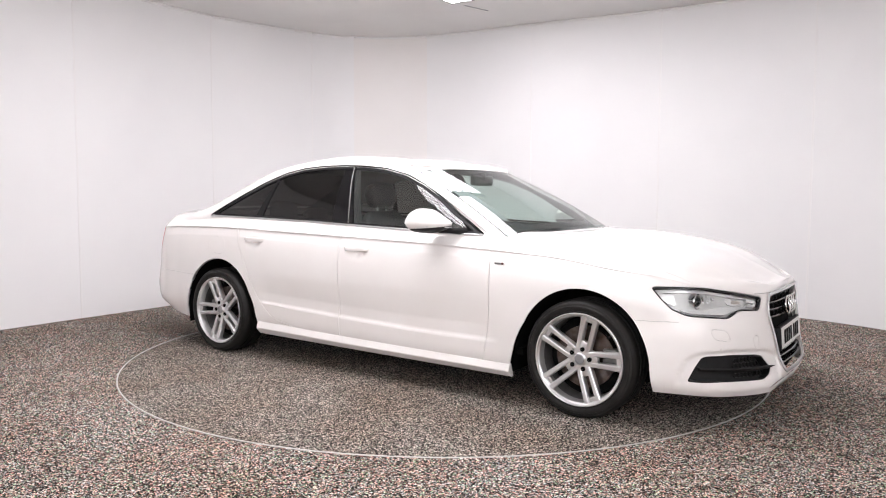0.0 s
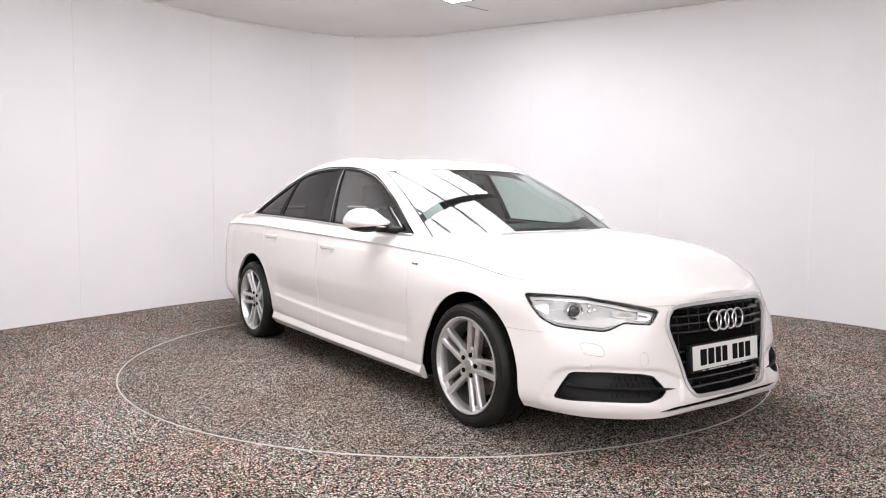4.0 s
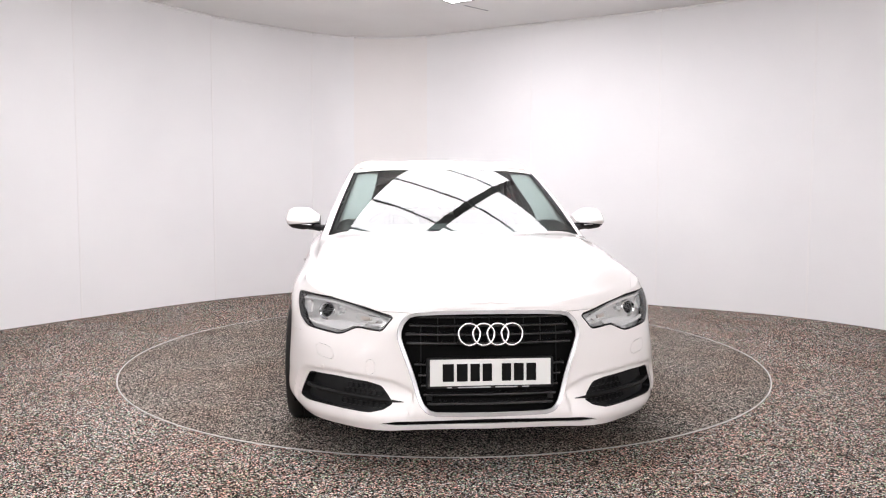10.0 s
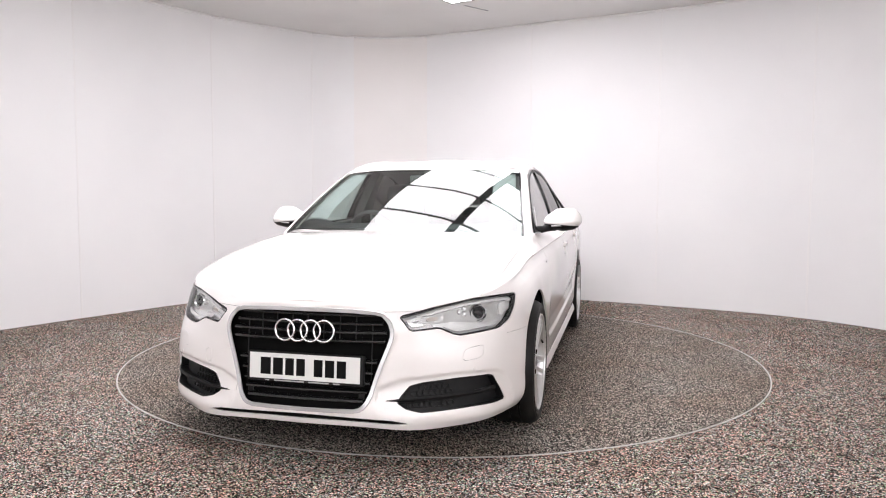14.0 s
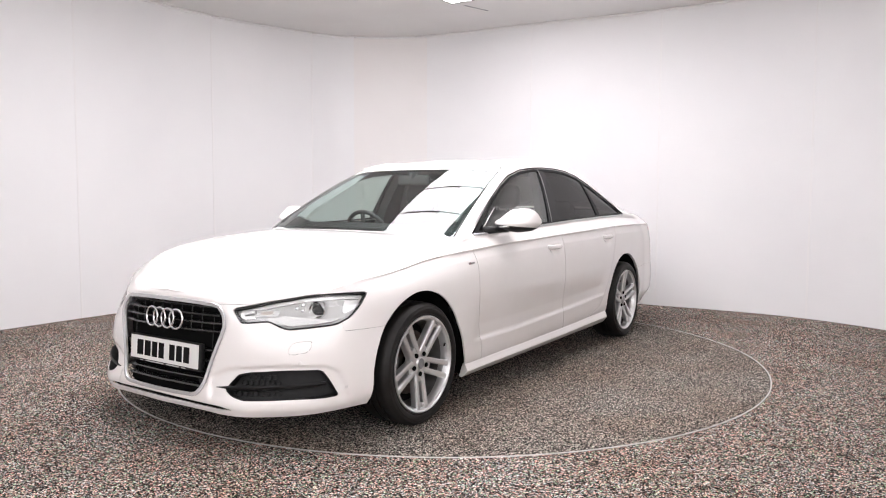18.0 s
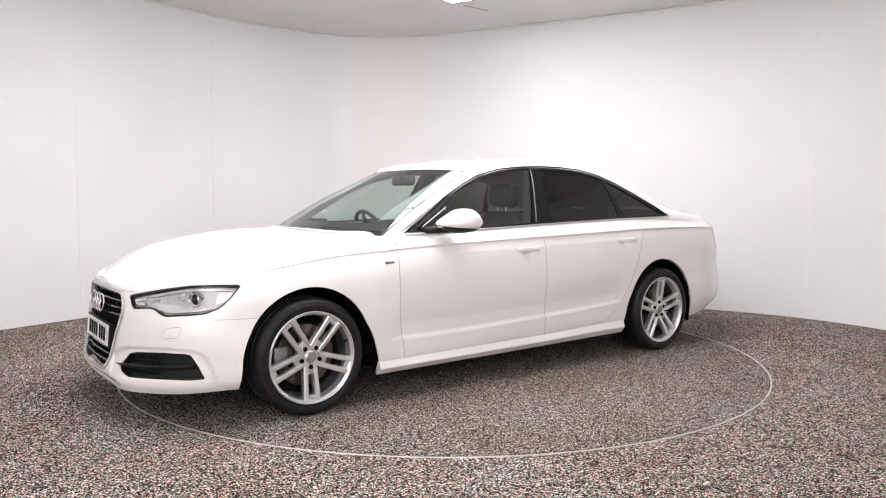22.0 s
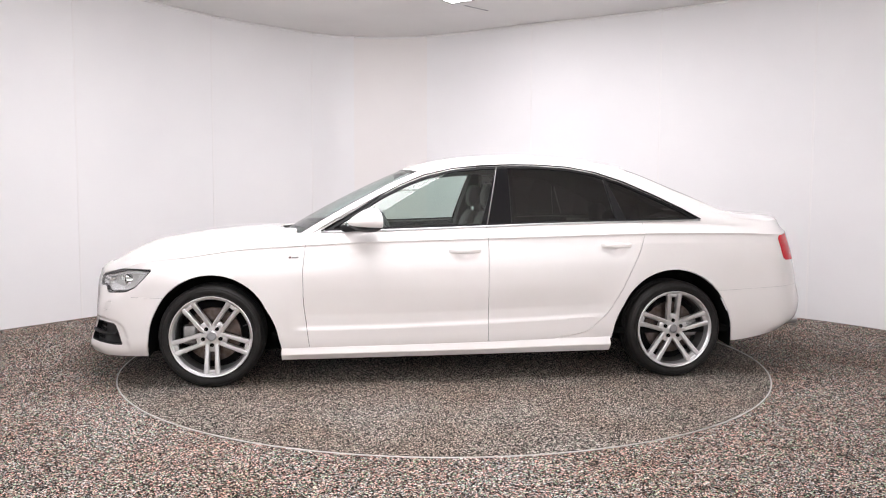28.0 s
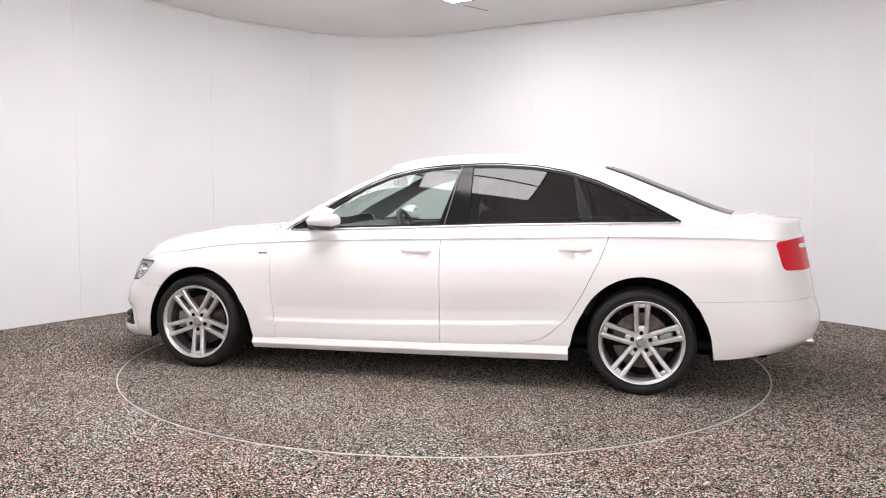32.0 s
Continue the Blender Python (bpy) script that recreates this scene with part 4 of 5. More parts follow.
def build_windscreen(car):
    bm = bmesh.new()
    patch(bm, windscreen_point, -0.085, 0.935, -1.01, 1.01, 26, 52, 0.0)
    glass = part("windscreen", bm, SCREEN, car, "raked clear windscreen", smooth=1.0)
    bm = bmesh.new()
    for f0, f1 in ((-1.01, -0.968), (0.968, 1.01)):
        patch(bm, windscreen_point, -0.085, 0.935, f0, f1, 20, 2, -0.003)
    patch(bm, windscreen_point, -0.085, 0.025, -0.968, 0.968, 2, 30, -0.003)
    patch(bm, windscreen_point, 0.905, 0.935, -0.968, 0.968, 2, 30, -0.003)
    part("black_border", bm, GLOSS_BLACK, glass, "black printed border of the windscreen", smooth=1.0)
    for s in (1, -1):
        bm = bmesh.new()
        patch(bm, windscreen_point, -0.06, 0.935, s * 1.004, s * 1.02, 20, 2, 0.003)
        part("pillar_seal", bm, GLOSS_BLACK, car, "black windscreen side seal", smooth=0.9)
    bm = bmesh.new()
    patch(bm, windscreen_point, 0.932, 1.02, -1.0, 1.0, 4, 44, 0.002)
    part("roof_header", bm, PAINT, car, "white front edge of the roof", smooth=1.0)
    for s in (1, -1):
        bm = bmesh.new()
        rows = []
        fall = Vector((-0.038, 0.05, -0.041))
        for k in range(25):
            t = -0.10 + 1.11 * k / 24
            row = [windscreen_point(t, 1.018 + 0.030 * j / 4) + Vector((0.45, 0, 0.9)) * 0.0025 for j in range(5)]
            edge = row[-1]
            row += [edge + fall * 0.12 + Vector((0, 0, 0.003)), edge + fall * 0.30 + Vector((0, 0, 0.004)), edge + fall * 0.55 + Vector((0, 0, 0.002))]
            rows.append([bm.verts.new((p.x, p.y * s, p.z)) for p in row])
        for p, q in zip(rows, rows[1:]):
            for j in range(7):
                bm.faces.new((p[j], p[j + 1], q[j + 1], q[j]))
        bmesh.ops.recalc_face_normals(bm, faces=bm.faces)
        part("windscreen_pillar", bm, PAINT, car, "white windscreen pillar", smooth=1.0)
    # wipers lie along the foot of the glass
    for y0, y1, t0, t1 in ((-0.62, 0.02, -0.075, -0.055), (0.05, 0.66, -0.075, -0.055)):
        bm = bmesh.new()
        pts = []
        for k in range(13):
            f = (y0 + (y1 - y0) * k / 12) / 0.735
            pts.append(windscreen_point(t0 + (t1 - t0) * math.sin(math.pi * k / 12), f) + Vector((0.006, 0, 0.004)))
        tube(bm, pts, 0.005, 6)
        w = part("wiper", bm, BLACK, car, "black windscreen wiper", smooth=0.9)
        bm = bmesh.new()
        tube(bm, [pts[0] + Vector((0.05, 0, -0.03)), pts[0] + Vector((0.035, 0.02, 0.0)), pts[6] + Vector((0.004, 0, 0.005))], [0.010, 0.007, 0.004], 6)
        part("wiper_arm", bm, BLACK, w, smooth=0.9)
    for side in ("left", "right"):
        part("cowl_corner", skin_mesh([[v_over(6.7), v_under(7.7), u_over(7.98), u_under(8.4)]], side, 0, -0.004), PAINT, car, smooth=0.6)
    part("cowl", skin_mesh([[v_over(7.2), u_over(7.6), u_under(8.45)]], thick=0, offset=-0.024), BLACK, car, "black plastic cowl", smooth=0.6)


def ribbon(bm, pts, width_dir, half, out_dir, lift):
    """A flat strip with a raised middle along points, each with its own directions."""
    rings = []
    for p, w, o in zip(pts, width_dir, out_dir):
        rings.append([bm.verts.new(p + w * a + o * b) for a, b in ((-half, 0), (-half * 0.8, lift), (half * 0.8, lift), (half, 0))])
    k = len(rings)
    for i in range(k):
        a, b = rings[i], rings[(i + 1) % k]
        for j in range(3):
            bm.faces.new((a[j], a[j + 1], b[j + 1], b[j]))
    bmesh.ops.recalc_face_normals(bm, faces=bm.faces)


def dense_outline(poly, step):
    out = []
    for (x0, y0), (x1, y1) in zip(poly, poly[1:] + poly[:1]):
        n = max(1, int(math.hypot(x1 - x0, y1 - y0) / step))
        out += [(x0 + (x1 - x0) * k / n, y0 + (y1 - y0) * k / n) for k in range(n)]
    return out


def build_front(car):
    # grille
    grille = part("grille", skin_mesh([[within(in_grille, -0.03), x_over(1.9)]], thick=0, offset=-0.05), LINER, car, "black single-frame radiator grille", smooth=0.6)
    line = dense_outline(GRILLE, 0.03)
    pts, wide, outw = [], [], []
    for k, (y, z) in enumerate(line):
        a, b = line[k - 1], line[(k + 1) % len(line)]
        t = Vector((0, b[0] - a[0], b[1] - a[1])).normalized()
        pts.append(nose_point(y, z, 0.002))
        wide.append(Vector((0, -t.z, t.y)))
        outw.append(Vector((1, 0, 0)))
    bm = bmesh.new()
    ribbon(bm, pts, wide, 0.0095, outw, 0.006)
    part("grille_frame", bm, SILVER, grille, "bright metal grille surround", smooth=0.9)
    for z in (0.640, 0.603, 0.566, 0.529, 0.440, 0.395, 0.352, 0.315, 0.280):
        half = np.interp(z, [.236, .285, .40, .54, .58, .65], [.23, .30, .332, .384, .384, .335]) - 0.022
        bm = bmesh.new()
        rings = []
        for k in range(15):
            y = -half + 2 * half * k / 14
            p = nose_point(y, z, -0.012)
            rings.append([bm.verts.new(p + Vector(c)) for c in ((0, 0, 0.004), (0.004, 0, 0), (0, 0, -0.006), (-0.04, 0, -0.004), (-0.04, 0, 0.008))])
        for a, b in zip(rings, rings[1:]):
            for j in range(5):
                bm.faces.new((a[j], a[(j + 1) % 5], b[(j + 1) % 5], b[j]))
        bmesh.ops.recalc_face_normals(bm, faces=bm.faces)
        part("grille_slat", bm, SLAT, grille, smooth=0.5)
    for y in [(-0.30 + 0.075 * k) for k in range(9)]:
        bm = bmesh.new()
        for z0, z1 in ((0.535, 0.655),) if abs(y) < 0.28 else ((0.30, 0.62),):
            if abs(y) > 0.28:
                z0, z1 = 0.36, 0.60
            tube(bm, [nose_point(y, z0 + (z1 - z0) * k / 5, -0.035) for k in range(6)], 0.003, 4)
        part("grille_rib", bm, BLACK, grille)
    # four interlocking rings
    for k in range(4):
        bm = bmesh.new()
        y = -0.0911 + 0.0607 * k
        ring = []
        for j in range(36):
            a = 2 * math.pi * j / 36
            yy, zz = y + 0.0455 * math.cos(a), 0.5685 + 0.0455 * math.sin(a)
            ring.append(Vector((nose_point(0, 0.5685).x + 0.006 - 0.28 * yy * yy + (zz - 0.5685) * -0.10, yy, zz)))
        tube(bm, ring, 0.0056, 8, True)
        part("emblem_ring", bm, CHROME, grille, "chrome emblem ring", smooth=1.2)
    # number plate with plain bars for its characters
    plate_x, tilt = 2.320, 4.0
    m = Matrix.Translation((plate_x, 0, 0.4075)) @ Matrix.Rotation(radians(-tilt), 4, "Y")
    bm = bmesh.new()
    box(bm, -0.004, 0.0, -0.258, 0.258, -0.056, 0.056, 0.0015, m)
    plate = part("number_plate", bm, PLATE, car, "white number plate with black characters")
    bm = bmesh.new()
    box(bm, -0.03, -0.0045, -0.272, 0.272, -0.068, 0.062, 0.006, m)
    part("plate_holder", bm, BLACK, plate)
    x = -0.205
    for k, w in enumerate((0.056, 0.054, 0.048, 0.048, 0, 0.048, 0.050, 0.050)):
        if not w:
            x += 0.030
            continue
        bm = bmesh.new()
        box(bm, 0.0, 0.0012, x, x + w - 0.008, -0.037, 0.037, 0, m)
        part("character_bar", bm, INK, plate)
        x += w + 0.004
    for y0, y1 in ((-0.185, -0.165), (-0.14, 0.0), (0.02, 0.115), (0.135, 0.165)):
        bm = bmesh.new()
        box(bm, -0.0045, -0.003, y0, y1, -0.0655, -0.0605, 0, m)
        part("dealer_text_bar", bm, GREY_INK, plate)
    for s in (1, -1):
        bm = bmesh.new()
        box(bm, -0.008, 0.0, -0.013, 0.013, -0.015, 0.015, 0.004, Matrix.Translation(nose_point(s * 0.262, 0.305, -0.014)))
        part("parking_camera_cover", bm, BLACK, grille, smooth=0.6)
    # lower lip slot
    part("lip_insert", skin_mesh([[within(in_slot, -0.001)]], thick=0, offset=-0.016), LINER, car, "black slot insert in the front lip")
    for side, s in (("left", 1), ("right", -1)):
        build_headlamp(car, side, s)
        build_fog(car, side, s)
        part("washer_cover", skin_mesh([[within(in_washer, 0.0006)]], side, 0.012), PAINT, car, smooth=0.6)
        part("towing_eye_cover", skin_mesh([[within(in_tow, 0.0006 if s < 0 else -0.0008)]], side, 0.012), PAINT, car, "white towing eye cover", smooth=0.6)
        for w, z in ((-1.41, 0.402),):
            p, n = corner_point(w, z, s, 0.0005)
            bm = bmesh.new()
            revolve(bm, [(0.0001, 0.001), (0.008, 0.001), (0.0095, 0.0), (0.0095, -0.006)], 16, "Z")
            ob = part("parking_sensor", bm, PAINT, car, "round white parking sensor", smooth=0.6)
            ob.matrix_basis = Matrix.Translation(p) @ n.to_track_quat("Z", "Y").to_matrix().to_4x4()


def build_headlamp(car, side, s):
    lamp = part("headlamp", skin_mesh([[within(in_headlamp, 0.002), outside(in_headlamp, -0.0065)]], side, 0.02, -0.001), BLACK, car, "clear headlamp with silver reflectors", smooth=0.6)
    part("lamp_bowl", skin_mesh([[within(in_headlamp, 0.004)]], side, 0, -0.040), LAMP_GREY, lamp, "grey lamp housing", smooth=0.6)
    # light guide along the lower and inner edge
    guide = [within(in_headlamp, 0.020), outside(in_headlamp, -0.033), lambda V: np.maximum(np.interp(nose_w(V), [-1.8, -1.5, -1.0], [.605, .585, .60]) - V[:, 2], -1.70 - nose_w(V))]
    part("light_guide", skin_mesh([guide], side, 0.02, -0.016), REFLECTOR, lamp, "silver daytime light guide", smooth=0.6)
    top = [within(in_headlamp, 0.013), outside(in_headlamp, -0.024), lambda V: V[:, 2] - np.interp(nose_w(V), [-1.8, -1.0], [.632, .675]), lambda V: nose_w(V) + 1.72]
    part("upper_trim", skin_mesh([top], side, 0.015, -0.022), REFLECTOR, lamp, smooth=0.6)
    # sloping reflector blade below the projector
    blade = rounded_poly([(-1.66, .600), (-1.50, .612), (-1.34, .600), (-1.20, .592), (-1.12, .604), (-1.30, .578), (-1.46, .566), (-1.55, .575)], 0.15, 1)
    part("reflector_blade", skin_mesh([[lambda V: np.where(V[:, 0] > 1.6, inside(blade, nose_w(V), V[:, 2]), -1)]], side, 0.02, -0.030), REFLECTOR, lamp, smooth=0.6)
    inner = rounded_poly([(-1.71, .610), (-1.55, .612), (-1.53, .645), (-1.70, .636)], 0.15, 1)
    part("indicator_reflector", skin_mesh([[lambda V: np.where(V[:, 0] > 1.6, inside(inner, nose_w(V), V[:, 2]), -1)]], side, 0.01, -0.035), REFLECTOR, lamp, smooth=0.6)
    bulb = rounded_poly([(-1.67, .617), (-1.585, .619), (-1.58, .636), (-1.66, .632)], 0.15, 1)
    part("indicator_bulb", skin_mesh([[lambda V: np.where(V[:, 0] > 1.6, inside(bulb, nose_w(V), V[:, 2]), -1)]], side, 0.006, -0.028), AMBER, lamp, "amber indicator", smooth=0.6)
    outer = rounded_poly([(-1.13, .612), (-1.02, .640), (-1.00, .680), (-1.12, .672)], 0.15, 1)
    part("outer_reflector", skin_mesh([[lambda V: np.where(V[:, 0] > 1.6, inside(outer, nose_w(V), V[:, 2]), -1)]], side, 0.01, -0.030), REFLECTOR, lamp, smooth=0.6)
    # projector
    p, n = corner_point(-1.295, 0.640, s, -0.045)
    d = Vector((0.93, 0.36 * s, 0.02)).normalized()
    m = Matrix.Translation(p) @ d.to_track_quat("Z", "Y").to_matrix().to_4x4()
    bm = bmesh.new()
    revolve(bm, [(0.030, 0.016), (0.036, 0.022), (0.040, 0.018), (0.042, 0.0), (0.042, -0.03)], 32, "Z")
    ring = part("projector_ring", bm, CHROME, lamp, "chrome ring of the projector", smooth=0.6)
    ring.matrix_basis = m
    bm = bmesh.new()
    revolve(bm, [(0.0001, 0.026), (0.010, 0.0245), (0.019, 0.020), (0.026, 0.012), (0.030, 0.0)], 28, "Z")
    eye = part("projector_lens", bm, GLOSS_BLACK, lamp, "dark projector lens", smooth=0.8)
    eye.matrix_basis = m
    for w, z in ((-1.43, .648), (-1.395, .662), (-1.40, .640)):
        q, n2 = corner_point(w, z, s, -0.035)
        bm = bmesh.new()
        revolve(bm, [(0.0001, 0.008), (0.007, 0.007), (0.010, 0.0), (0.012, -0.008)], 12, "Z")
        ob = part("lamp_detail", bm, REFLECTOR, lamp, smooth=0.8)
        ob.matrix_basis = Matrix.Translation(q) @ n2.to_track_quat("Z", "Y").to_matrix().to_4x4()
    lens = part("lens_cover", skin_mesh([[within(in_headlamp, 0.003)]], side, 0, 0.0005), LENS, lamp, "clear lens cover", smooth=0.8)
    lens.visible_shadow = False


def build_fog(car, side, s):
    fog = part("lower_grille", skin_mesh([[within(in_fog, 0.0)]], side, 0.0, -0.040), BLACK, car, "black lower bumper grille with a blade", smooth=0.6)
    part("grille_rim", skin_mesh([[within(in_fog, 0.0005), outside(in_fog, -0.005)]], side, 0.045, -0.004), BLACK, fog, smooth=0.6)
    bm = bmesh.new()
    rings = []
    for k in range(22):
        t = k / 21
        w = -1.935 + 0.685 * t
        z = 0.283 + 0.024 * t
        p, n = corner_point(w, z, s, 0.003 if t < 0.9 else -0.004)
        h = 0.0095 * min(1, 0.15 + t * 6)
        rings.append([bm.verts.new(p + n * a + Vector((0, 0, b))) for a, b in ((0.006, 0), (0, h), (-0.045, h * 0.6), (-0.045, -h * 0.6), (0, -h))])
    for a, b in zip(rings, rings[1:]):
        for j in range(5):
            bm.faces.new((a[j], a[(j + 1) % 5], b[(j + 1) % 5], b[j]))
    bm.faces.new(rings[0])
    bm.faces.new(rings[-1])
    bmesh.ops.recalc_face_normals(bm, faces=bm.faces)
    part("blade", bm, BLACK, fog, "slim black blade", smooth=0.6)
    # honeycomb cells at the inner end
    bm = bmesh.new()
    for i in range(8):
        for j in range(5):
            w, z = -1.835 + 0.036 * i + 0.018 * (j % 2), 0.248 + 0.022 * j
            if abs(z - 0.296) < 0.014 or inside(FOG, np.array([w]), np.array([z]))[0] < 0.016:
                continue
            p, n = corner_point(w, z, s, -0.030)
            q = n.to_track_quat("Z", "Y")
            rings = []
            for r, d in ((0.0185, -0.004), (0.0170, 0.0), (0.0150, 0.0), (0.0140, -0.005)):
                rings.append([bm.verts.new(p + q @ Vector((r * math.cos(a) * 1.05, r * math.sin(a) * 0.72, d))) for a in [math.pi / 3 * k for k in range(6)]])
            for a, b in zip(rings, rings[1:]):
                for k in range(6):
                    bm.faces.new((a[k], a[(k + 1) % 6], b[(k + 1) % 6], b[k]))
    tagged(part("honeycomb_mesh", bm, BLACK, fog, "black honeycomb mesh"), kind="stuff")


def build_sides(car):
    for side, s in (("left", 1), ("right", -1)):
        # bright strip along the foot of the side windows
        bm = bmesh.new()
        pts = [flank_point(x, float(np.interp(x, [-1.665, -1.13, -.57, -.02, .40, .80], [1.000, .988, .974, .952, .938, .926])), s, 0.003) for x in np.linspace(-1.665, 0.80, 40)]
        tube(bm, pts, 0.0065, 8)
        part("belt_strip", bm, SATIN, car, "bright metal strip along the window line", smooth=0.9)
        bm = bmesh.new()
        arc = [(.800, .932), (.60, 1.048), (.45, 1.143), (.30, 1.224), (.145, 1.288), (-.04, 1.331), (-.225, 1.351), (-.42, 1.359), (-.60, 1.358), (-.80, 1.345), (-.985, 1.312), (-1.18, 1.248), (-1.376, 1.161), (-1.55, 1.074), (-1.668, 1.006)]
        tube(bm, [flank_point(x, z, s, 0.002) for x, z in arc], 0.0065, 6)
        part("window_arch_trim", bm, GLOSS_BLACK, car, "slim black trim over the side windows", smooth=0.9)
        bm = bmesh.new()
        tube(bm, [flank_point(-.245 - .085 * k / 6, .975 + .375 * k / 6, s, 0.004) for k in range(7)], 0.004, 6)
        part("pillar_edge", bm, DARK_ALLOY, car, "grey edge of the centre pillar", smooth=0.9)
        # handles
        for hx, hz in HANDLES:
            bm = bmesh.new()
            rings = []
            base = flank_point(hx, hz, s).y
            for k in range(17):
                t = k / 16
                x = hx + 0.112 - 0.224 * t
                lift = 0.030 * min(1, math.sin(math.pi * t) * 2.2) + 0.004
                h = 0.0160 * (0.80 + 0.2 * math.sin(math.pi * t))
                y = flank_point(hx, hz, s).y / s + 0.012
                rings.append([bm.verts.new((x, s * (y - 0.016 + lift + a), hz + b + 0.004)) for a, b in ((0, -h), (0.008, -h * .7), (0.011, 0), (0.008, h * .7), (0, h), (-0.008, h * .6), (-0.008, -h * .6))])
            for a, b in zip(rings, rings[1:]):
                for j in range(7):
                    bm.faces.new((a[j], a[(j + 1) % 7], b[(j + 1) % 7], b[j]))
            bm.faces.new(rings[0])
            bm.faces.new(rings[-1])
            bmesh.ops.recalc_face_normals(bm, faces=bm.faces)
            part("door_handle", bm, PAINT, car, "white grab handle on a door", smooth=0.7)
        # small badge on the front wing: a red wedge and a grey bar
        m = Matrix.Translation(flank_point(.962, .777, s, 0.002)) @ Matrix.Rotation(radians(2 * s), 4, "Z")
        bm = bmesh.new()
        box(bm, -.032, .032, -.0015, .0015, -.007, .007, .001, m)
        badge = part("wing_badge", bm, SATIN, car, "small silver and red wing badge")
        bm = bmesh.new()
        x0, x1 = (.014, .028)
        box(bm, x0, x1, -.0025, .0025, -.006, .006, 0, m)
        part("red_wedge", bm, RED, badge)
        bm = bmesh.new()
        box(bm, -.028, .010, -.0025, .0025, -.004, .004, 0, m)
        part("dark_bar", bm, DARK_ALLOY, badge)
        build_mirror(car, s)
    part("fuel_flap", skin_mesh([[within(in_fuel, 0.0005)]], "right", 0.012), PAINT, car, "white fuel filler flap", smooth=0.6)


def build_mirror(car, s):
    rings = []
    bm = bmesh.new()
    shape = rounded_poly([(-.03, -1.0), (-.05, .15), (.02, .72), (.20, 1.0), (.44, .95), (.74, .50), (.98, .04), (1.0, -.28), (.86, -.70), (.55, -1.0)], 0.25, 2)
    for k in range(17):
        t = k / 16
        y = 0.838 + 0.222 * t
        up = float(np.interp(t, [0, .12, .30, .55, .75, .88, .96, 1], [.35, .60, .94, 1.0, .97, .80, .55, .25]))
        down = float(np.interp(t, [0, .15, .5, .8, .92, 1], [.55, .85, 1.0, .85, .60, .2]))
        depth = float(np.interp(t, [0, .2, .5, .8, .93, 1], [.80, .97, 1.0, .86, .66, .35]))
        xb = 0.446 - 0.022 * t
        rings.append([bm.verts.new((xb + 0.20 * depth * px, s * y, 1.000 + (0.082 * up if pz > 0 else 0.066 * down) * pz)) for px, pz in shape])
    n = len(shape)
    for a, b in zip(rings, rings[1:]):
        for j in range(n):
            bm.faces.new((a[j], a[(j + 1) % n], b[(j + 1) % n], b[j]))
    bm.faces.new(rings[0])
    bm.faces.new(rings[-1])
    bmesh.ops.recalc_face_normals(bm, faces=bm.faces)
    low = bm.copy()
    cut = Vector((0.5, s * 0.93, 0.972))
    for b, up in ((bm, True), (low, False)):
        geom = list(b.verts) + list(b.edges) + list(b.faces)
        bmesh.ops.bisect_plane(b, geom=geom, plane_co=cut, plane_no=Vector((-0.05, s * 0.06, 1)), clear_inner=up, clear_outer=not up)
        bmesh.ops.holes_fill(b, edges=[e for e in b.edges if len(e.link_faces) == 1])
    mirror = part("door_mirror", bm, PAINT, car, "white-capped door mirror", smooth=0.6)
    part("mirror_base", low, BLACK, mirror, "black lower half of the mirror", smooth=0.6)
    bm = bmesh.new()
    pts = [Vector((0.4500 - 0.0085 * math.cos(a), s * (0.945 + 0.086 * math.cos(a)), 1.006 + 0.052 * math.sin(a))) for a in [2 * math.pi * k / 24 for k in range(24)]]
    f = bm.faces.new([bm.verts.new(p + Vector((-0.0165, 0, 0))) for p in pts])
    part("mirror_glass", bm, CHROME, mirror, "silvered mirror glass")
    bm = bmesh.new()
    tube(bm, [(.67, s * .790, .945), (.64, s * .830, .950), (.585, s * .870, .955), (.55, s * .90, .955)], [.026, .022, .020, .020], 10)
    part("mirror_arm", bm, BLACK, mirror, "black mirror arm", smooth=0.9)
    bm = bmesh.new()
    tube(bm, [(.634 - .058 * t * t * 1.3, s * (.885 + .150 * t), .970 + .008 * t) for t in [k / 8 for k in range(9)]], .004, 6)
    part("indicator_strip", bm, SATIN, mirror, "bright indicator strip", smooth=0.9)


